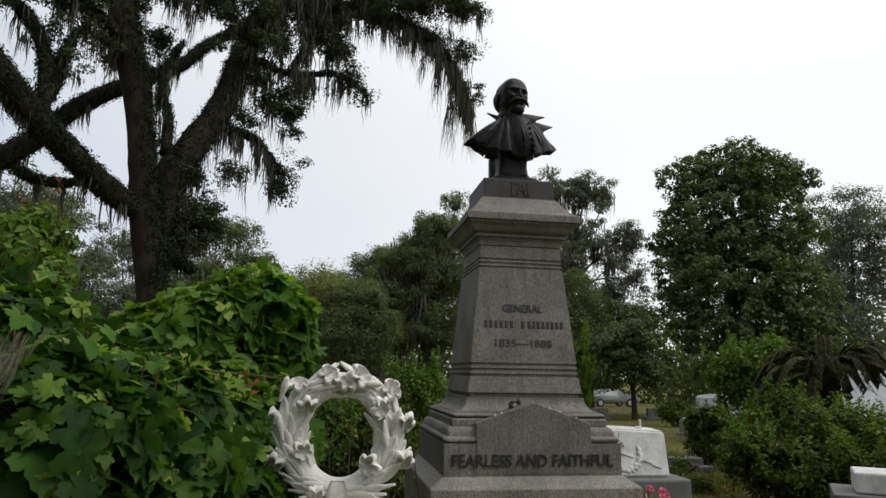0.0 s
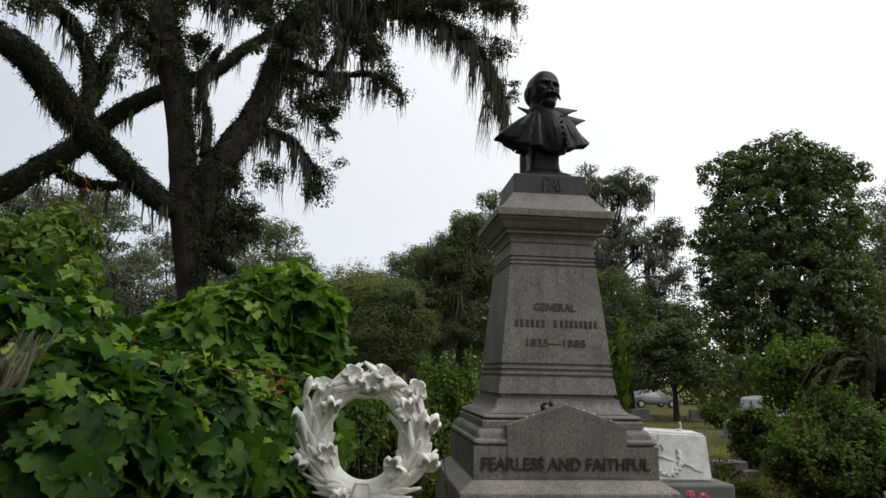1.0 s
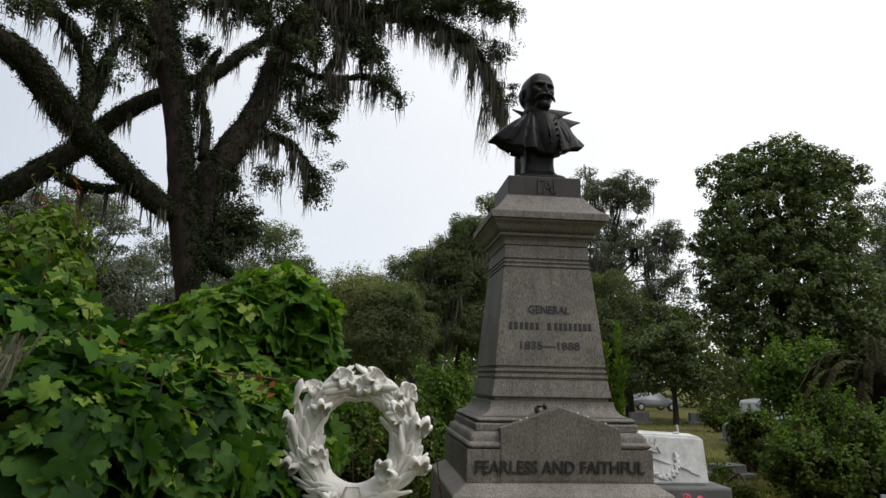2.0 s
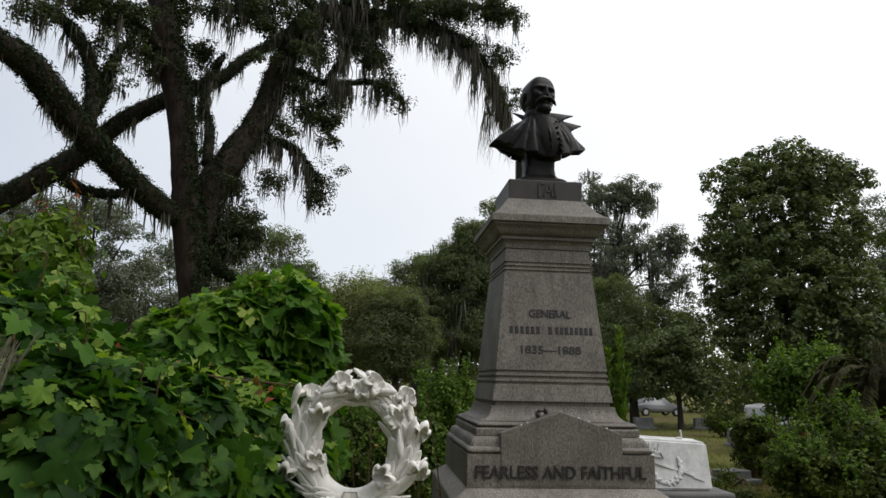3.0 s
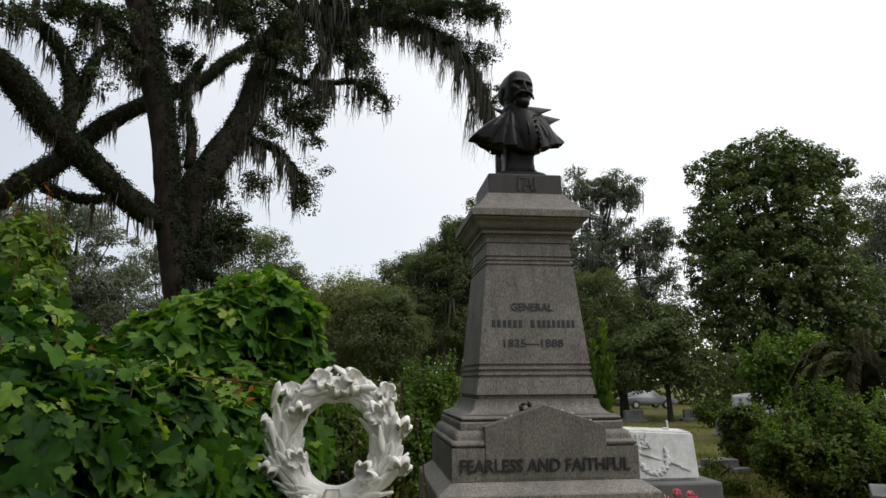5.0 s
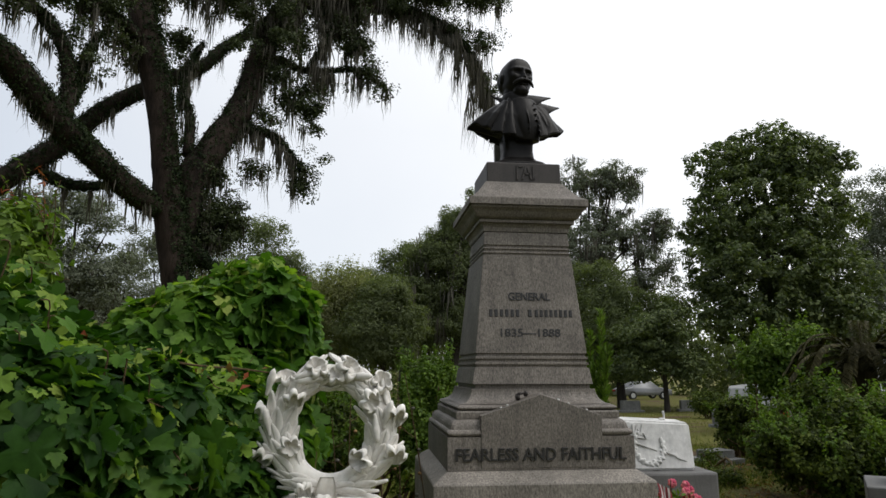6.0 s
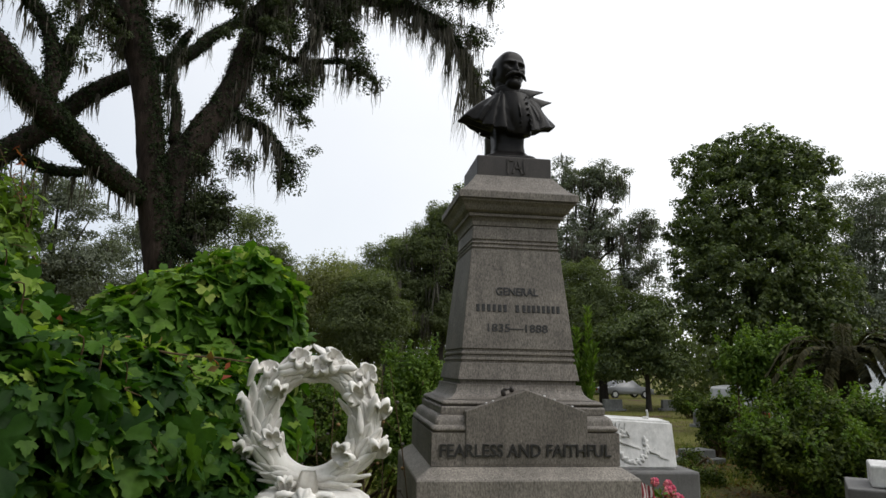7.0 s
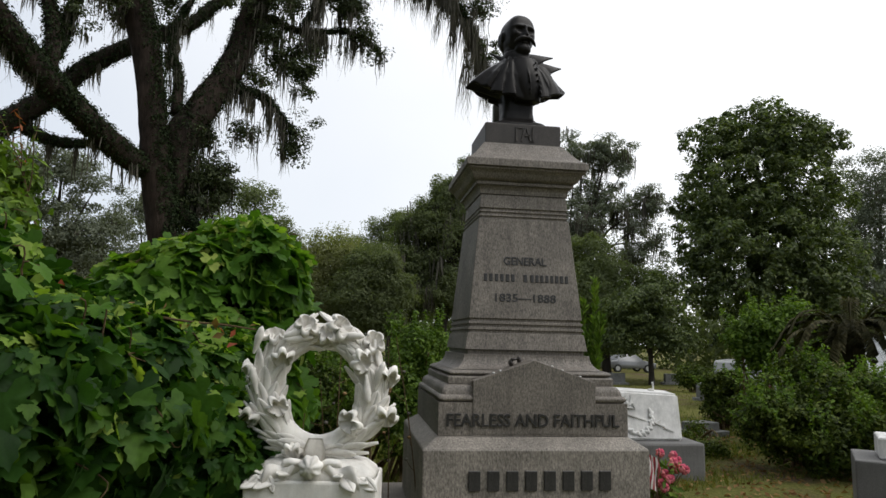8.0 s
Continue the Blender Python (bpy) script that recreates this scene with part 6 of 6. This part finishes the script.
    for i in near:
        if me is None:
            ob = array_mesh("leaf", tv, LOBED[1], single or VINE_LEAF_PIECE, t, "", "", True)
            me = ob.data
        else:
            ob = new("leaf", me)
            ob.parent = t
        m = Matrix((Vector(x[i]), Vector(y[i]), Vector(nrm[i]))).transposed().to_4x4()
        ob.matrix_basis = Matrix.Translation(p[i]) @ m @ Matrix.Diagonal((s[i], s[i], s[i], 1))
    # wiry stems and tendrils over the leaves
    bm = bmesh.new()
    for k in range(40):
        i = int(rng.integers(0, len(p)))
        a = Vector(p[i] + nrm[i] * 0.04)
        side = Vector(y[i]) * (1 if rng.random() < 0.5 else -1)
        dn = Vector(x[i])
        L = rng.uniform(0.15, 0.45)
        tube(bm, [a, a + dn * L * 0.4 + side * L * 0.2 + Vector(nrm[i]) * 0.03, a + dn * L * 0.8 - side * L * 0.1, a + dn * L + side * L * 0.15], [0.004, 0.0035, 0.003, 0.002], 5, 4, 0)
    tagged(part("tendrils", bm, STEM, t, "thin wiry stems"), kind="stuff")
    return t


vine_mass("vine_mound", "rounded mound smothered in large lobed green vine leaves", (-2.55, 0.3, 0.0),
          [(-2.37, 0.49, 2.17, 0.57, 0.53, 0.49), (-2.66, 0.34, 2.05, 0.56, 0.49, 0.42), (-2.92, 0.07, 1.9, 0.43, 0.41, 0.38), (-2.19, 0.52, 1.91, 0.43, 0.44, 0.46), (-2.54, 0.36, 1.51, 0.73, 0.67, 0.62), (-2.39, 0.69, 2.34, 0.41, 0.39, 0.37), (-3.15, 0.21, 2, 0.34, 0.31, 0.28), (-2.51, 0.37, 1.04, 0.79, 0.65, 0.51)],
          4000, 0.205, 71, 140, (-9, 9, 0.1), MOUND_LEAF, MOUND_LEAF_PIECE)
vine_mass("vine_bank", "bank of tangled lobed green vine leaves beside the path", (-2.6, -1.9, 0.0),
          [(-2.81, -2.42, 1.61, 0.39, 0.34, 0.29), (-2.66, -1.94, 1.48, 0.47, 0.39, 0.31), (-2.47, -1.36, 1.3, 0.45, 0.41, 0.37), (-2.26, -1.01, 1.27, 0.35, 0.39, 0.43), (-3.14, -2.13, 1.77, 0.33, 0.34, 0.36), (-2.77, -2.84, 1.41, 0.46, 0.42, 0.38), (-2.6, -2.34, 1.25, 0.52, 0.44, 0.36), (-2.4, -1.66, 1.02, 0.57, 0.49, 0.42), (-3.38, -1.81, 2.03, 0.24, 0.26, 0.28), (-3.24, -2.41, 1.72, 0.34, 0.38, 0.41), (-2.64, -1.3, 1.5, 0.37, 0.29, 0.21)],
          9000, 0.138, 72, 290, (-9, 9, 0.0))
shrub("climber", "straggling light green climber on thin twigs", (-3.64, -1.26, 0),
      [(-3.49, -1.64, 2.41, 0.21, 0.23, 0.25), (-3.37, -1.58, 2.25, 0.17, 0.19, 0.21), (-3.51, -1.65, 2.17, 0.25, 0.25, 0.25), (-3.43, -1.38, 2.56, 0.11, 0.12, 0.13), (-3.65, -1.72, 2.36, 0.25, 0.29, 0.33), (-3.52, -1.43, 2.66, 0.13, 0.11, 0.09)],
      420, 10, 0.055, 0.075, FRESH_LEAF, 73, 0.6, 3.0, stems=24, shell=0.7, category="climber")


def vine_extras():
    rng = np.random.default_rng(81)
    t = thing("vine_runner", "thin dry vine runner stretched between the leaves and the wreath", "vines", (-2.6, -1.5, 1.74))
    o = Vector(t.location)
    bm = bmesh.new()
    pts = [Vector(p) - o for p in ((-2.50, -1.97, 1.78), (-2.34, -1.97, 1.74), (-2.18, -1.97, 1.72), (-2.03, -1.97, 1.71), (-1.87, -1.97, 1.69))]
    tube(bm, pts, [0.008, 0.007, 0.006, 0.006, 0.004], 6, 5, 0.1)
    part("stem", bm, STEM, t)
    c = np.array([p for p, _ in smooth_path(pts, [1] * 5, 8)])
    c = c[rng.integers(0, len(c), 30)] + rng.normal(size=(30, 3)) * 0.02
    v, f = leaves_at(rng, c, np.tile([0, -1.0, 0], (30, 1)), 1, 0.01, 0.06)
    array_mesh("foliage", v, f, YELLOW_GREEN_LEAF, t, "small yellow-green leaves", "stuff")
    v, f = leaves_at(rng, c[:8], np.tile([0, -1.0, 0], (8, 1)), 1, 0.02, 0.06)
    array_mesh("withered_leaves", v, f, DRY_LEAF, t, "withered brown leaves", "stuff")
    # large pale young leaves that stand clear of the bank
    pale = thing("vine_shoot", "pale green young vine leaves standing clear of the bank", "vines", (-2.75, -2.6, 1.2))
    o = Vector(pale.location)
    me = None
    for x, y, z, big in ((-2.60, -2.95, 1.84, 0.19), (-2.89, -2.90, 1.94, 0.17), (-2.38, -2.75, 1.76, 0.15), (-2.34, -2.50, 1.69, 0.15), (-2.57, -2.85, 1.90, 0.14), (-2.46, -2.85, 1.79, 0.13), (-3.04, -2.30, 2.21, 0.15), (-3.18, -2.30, 2.33, 0.14), (-2.81, -2.60, 2.01, 0.13), (-2.72, -3.00, 1.86, 0.12)):
        if me is None:
            ob = array_mesh("leaf", LOBED[0], LOBED[1], PALE_LEAF, pale, "", "", True)
            me = ob.data
        else:
            ob = new("leaf", me)
            ob.parent = pale
        size = big * 0.78
        n = Vector((rng.normal() * 0.45 + 0.15, -0.25 + rng.normal() * 0.25, 0.95)).normalized()
        d = Vector((rng.normal() * 0.6 + 0.3, -0.6, -0.5))
        d = (d - n * d.dot(n)).normalized()
        ob.matrix_basis = Matrix.Translation(Vector((x, y, z)) - o) @ Matrix((d, n.cross(d), n)).transposed().to_4x4() @ Matrix.Diagonal((size, size, size, 1))
        bm = bmesh.new()
        e = Vector((x, y, z)) - o
        tube(bm, [e - d * size * 0.10, e - d * size * 0.6 - n * 0.06, e - Vector((0.05, -0.12, 0.35))], [0.003, 0.004, 0.005], 5, 4, 0)
        part("stem", bm, STEM, pale)
    ms = thing("moss_tuft", "grey tuft of spanish moss caught on the vine bank", "moss", (-2.8, -3.17, 1.77))
    tops = rng.normal(size=(60, 3)) * np.array([0.05, 0.03, 0.06])
    v, f = moss_strands(rng, tops, 0.30, 0.0022, 7)
    v = v + 0.030 * np.stack([bumpy(v, 14.0, k) for k in range(3)], 1)
    v[:, 0] += 0.35 * v[:, 2]
    array_mesh("moss", v, f, DRY_MOSS, ms, "", "stuff")


vine_extras()


# ---------------------------------------------------------------- vehicles and far graves
def car(label, place, turn, paint, tall=1.45, length=4.5, boxy=False):
    m = thing("car", label, "car", place, turn)
    L = length / 2
    if boxy:
        prof = [(-L, 0.35), (-L, 0.95), (-L * 0.97, 1.0), (-L * 0.93, tall - 0.06), (-L * 0.85, tall), (L * 0.18, tall), (L * 0.45, 1.0), (L * 0.85, 0.88), (L, 0.70), (L, 0.35)]
    else:
        prof = [(-L, 0.35), (-L, 0.80), (-L + 0.25, 0.92), (-L * 0.62, 0.98), (-L * 0.42, tall - 0.06), (-L * 0.2, tall), (L * 0.18, tall), (L * 0.45, 0.98), (L * 0.85, 0.86), (L, 0.70), (L, 0.35)]
    bm = bmesh.new()
    rows = []
    for y, k in ((-0.88, 0.94), (-0.80, 1.0), (0.80, 1.0), (0.88, 0.94)):
        rows.append([bm.verts.new((x * (0.99 if abs(y) > 0.85 else 1), y * (1 if z < 1.0 else 0.84), z if abs(y) < 0.85 else z * 0.985)) for x, z in prof])
    for a, b in zip(rows, rows[1:]):
        for i in range(len(prof)):
            j = (i + 1) % len(prof)
            bm.faces.new((a[i], a[j], b[j], b[i]))
    bm.faces.new(rows[0][::-1])
    bm.faces.new(rows[-1])
    bmesh.ops.recalc_face_normals(bm, faces=bm.faces[:])
    bmesh.ops.bevel(bm, geom=bm.edges[:], offset=0.02, segments=1, affect="EDGES")
    part("body", bm, paint, m, "", True)
    zt, zb = tall - 0.12, 1.0
    for s in (-1, 1):
        for x0, x1, u0, u1 in ((-L * 0.52, -L * 0.08, -L * 0.36, -L * 0.08), (-L * 0.04, L * 0.40, -L * 0.04, L * 0.20)):
            bm = bmesh.new()
            q = [(x0, s * 0.775, zb), (x1, s * 0.775, zb), (u1, s * 0.757, zt), (u0, s * 0.757, zt)]
            a = [bm.verts.new(p) for p in q]
            b = [bm.verts.new((p[0], p[1] - s * 0.03, p[2])) for p in q]
            bm.faces.new(a)
            bm.faces.new(b[::-1])
            for i in range(4):
                bm.faces.new((a[i], b[i], b[(i + 1) % 4], a[(i + 1) % 4]))
            bmesh.ops.recalc_face_normals(bm, faces=bm.faces[:])
            part("side_window", bm, DARK_GLASS, m)
    for sx, xa, xb in ((1, L * 0.43, L * 0.22), (-1, -L * 0.60, -L * 0.44)):
        bm = bmesh.new()
        q = [(xa + 0.02 * sx, -0.66, 1.02), (xa + 0.02 * sx, 0.66, 1.02), (xb + 0.02 * sx, 0.60, zt), (xb + 0.02 * sx, -0.60, zt)]
        a = [bm.verts.new(p) for p in q]
        b = [bm.verts.new((p[0] - 0.05 * sx, p[1], p[2])) for p in q]
        bm.faces.new(a)
        bm.faces.new(b[::-1])
        for i in range(4):
            bm.faces.new((a[i], b[i], b[(i + 1) % 4], a[(i + 1) % 4]))
        bmesh.ops.recalc_face_normals(bm, faces=bm.faces[:])
        part("windscreen", bm, DARK_GLASS, m)
        for y in (-0.66, 0.66):
            part("lamp", box_bm(sx * L - 0.06, sx * L + 0.02, y - 0.15, y + 0.15, 0.62, 0.76, 0.02), TAIL_RED if sx < 0 else RIM, m)
    for x in (-L * 0.62, L * 0.62):
        for y in (-0.80, 0.80):
            bm = bmesh.new()
            bmesh.ops.create_cone(bm, cap_ends=True, segments=20, radius1=0.33, radius2=0.33, depth=0.22, matrix=pose(x, y, 0.33, 90))
            w = part("wheel", bm, TYRE, m)
            bm = bmesh.new()
            bmesh.ops.create_cone(bm, cap_ends=True, segments=16, radius1=0.21, radius2=0.19, depth=0.24, matrix=pose(x, y, 0.33, 90))
            part("rim", bm, RIM, w)
    return m


car("silver-grey saloon car parked on the cemetery drive", (21.63, 47.51, -0.67), 8, SILVER_PAINT)
car("pale grey car parked behind the shrubs", (10.91, 13.6, -0.17), 52, PALE_PAINT, 1.43, 4.5, True)
car("white van parked behind the palm", (13.6, 8.75, -0.11), -35, WHITE_PAINT, 2.12, 5.0, True)


def gravestone(label, place, w, h, d, turn, kind):
    m = thing("gravestone", label, "gravestone", place, turn, "far gravestones")
    if kind == "round":
        bm = bmesh.new()
        out = [(-w / 2, -0.1), (w / 2, -0.1)] + [(w / 2 * math.cos(a), h - w / 2 * 0.5 + w / 2 * 0.5 * math.sin(a)) for a in [math.pi * k / 10 for k in range(11)]]
        lo = [bm.verts.new((x, -d / 2, z)) for x, z in out]
        hi = [bm.verts.new((x, d / 2, z)) for x, z in out]
        bm.faces.new(lo)
        bm.faces.new(hi[::-1])
        for i in range(len(out)):
            j = (i + 1) % len(out)
            bm.faces.new((lo[i], hi[i], hi[j], lo[j]))
        bmesh.ops.recalc_face_normals(bm, faces=bm.faces[:])
    else:
        bm = box_bm(-w / 2, w / 2, -d / 2, d / 2, -0.1, h, 0.02)
    part("slab", bm, FAR_STONE, m)
    part("footing", box_bm(-w * 0.65, w * 0.65, -d * 0.9, d * 0.9, -0.1, 0.10, 0.01), FAR_STONE, m)


gravestone("low grey gravestone on the far lawn", (12.30, 27.5, -0.43), 1.0, 0.58, 0.3, 5, "box")
gravestone("low pale gravestone on the far lawn", (15.36, 27.26, -0.38), 0.9, 0.55, 0.3, -8, "box")
gravestone("small weathered gravestone near the shrubs", (5.41, 6.69, -0.05), 0.6, 0.25, 0.4, 20, "box")
gravestone("upright grey gravestone beside the roadside shrub", (10.44, 15.33, -0.15), 0.6, 0.6, 0.25, 10, "round")

grass("grass", "thin uneven grass with worn patches", -1.0, 9.0, -0.5, 10.0, 62000, 0.10, 91)
grass("grass", "short mown grass on the far lawn", 3.0, 26.0, 10.0, 34.0, 16000, 0.11, 92)


def litter():
    rng = np.random.default_rng(95)
    n = 4200
    x, y = rng.uniform(-0.5, 8, n), rng.uniform(-0.5, 7, n)
    c = np.stack([x, y, ground_z(x, y) + 0.015], 1)
    v, f = leaves_at(rng, c, np.tile([0, 0, 1.0], (n, 1)), 1, 0.005, 0.078, LEAF, 1.0)
    tagged(array_mesh("leaf_litter", v, f, DRY_LEAF, None, "brown fallen leaves scattered over thin grass", "stuff"), category="fallen leaves")


litter()


def dry_weeds():
    """Thin dry flower stalks behind the marble wreath."""
    rng = np.random.default_rng(96)
    for k in range(9):
        x, y = -1.75 + 0.11 * k + rng.normal() * 0.05, rng.uniform(-0.9, 0.2)
        t = thing("dry_weed", "thin dry weed stalk with small pale seed heads", "plant", (x, y, 0.0), 0, "dry weeds behind the wreath")
        h = rng.uniform(1.1, 1.75)
        lean = rng.normal(size=2) * 0.10
        p = [Vector((0, 0, -0.05)), Vector((lean[0] * 0.4, lean[1] * 0.4, h * 0.5)), Vector((lean[0], lean[1], h))]
        bm = bmesh.new()
        tube(bm, p, [0.006, 0.005, 0.003], 5, 4, 0)
        part("stalk", bm, STEM, t)
        path = smooth_path(p, [1, 1, 1], 10)
        for j in range(5):
            q = path[8 + 2 * j][0]
            e = q + Vector((rng.normal() * 0.09, rng.normal() * 0.05, rng.uniform(0.04, 0.12)))
            bm = bmesh.new()
            tube(bm, [q, (q + e) / 2 + Vector((0, 0, -0.01)), e], [0.003, 0.0025, 0.002], 4, 2, 0)
            part("side_stalk", bm, STEM, t)
            bm = bmesh.new()
            ball(bm, e, (0.016, 0.016, 0.013), sub=2)
            part("seed_head", bm, DRY_LEAF if j % 2 else MOSS, t, "", True)


dry_weeds()


def withered_bits():
    """Withered and reddish leaves among the vines, and red young shoots above them."""
    rng = np.random.default_rng(97)
    t = thing("withered_leaves", "brown withered leaves caught in the vine bank", "fallen leaves", (-2.64, -2.84, 1.52))
    spots = np.array([(-2.63, -2.89, 1.52), (-2.61, -2.45, 1.81), (-2.46, -2.66, 1.19), (-2.37, -1.79, 1.33), (-2.09, -1.42, 1.69), (-2.68, -2.2, 1.58), (-2.14, -1.4, 1.64)]) - np.array(t.location)
    c = np.repeat(spots, 2, 0) + rng.normal(size=(14, 3)) * 0.03
    v, f = leaves_at(rng, c, np.tile([0.2, -1.0, 0.2], (14, 1)), 1, 0.01, 0.085)
    array_mesh("foliage", v, f, RED_LEAF, t, "", "stuff")
    t = thing("red_shoots", "reddish young shoots above the vine bank", "plant", (-3.42, -1.38, 2.64))
    o = Vector(t.location)
    for k in range(7):
        e = Vector((rng.normal() * 0.14, rng.normal() * 0.1, rng.uniform(0.12, 0.36)))
        s = Vector((rng.normal() * 0.08, rng.normal() * 0.08, -0.35))
        bm = bmesh.new()
        pts = [s, (s + e) / 2 + Vector((0.03, 0, 0)), e]
        tube(bm, pts, [0.005, 0.004, 0.002], 5, 4, 0)
        part("shoot", bm, STEM, t)
        q = np.array([p for p, _ in smooth_path(pts, [1, 1, 1], 9)][8:])
        v, f = leaves_at(rng, q, np.tile([0, -0.5, 0.6], (len(q), 1)), 2, 0.018, 0.05, NARROW)
        array_mesh("foliage", v, f, RED_LEAF if k % 2 else FRESH_LEAF, t, "", "stuff")


withered_bits()
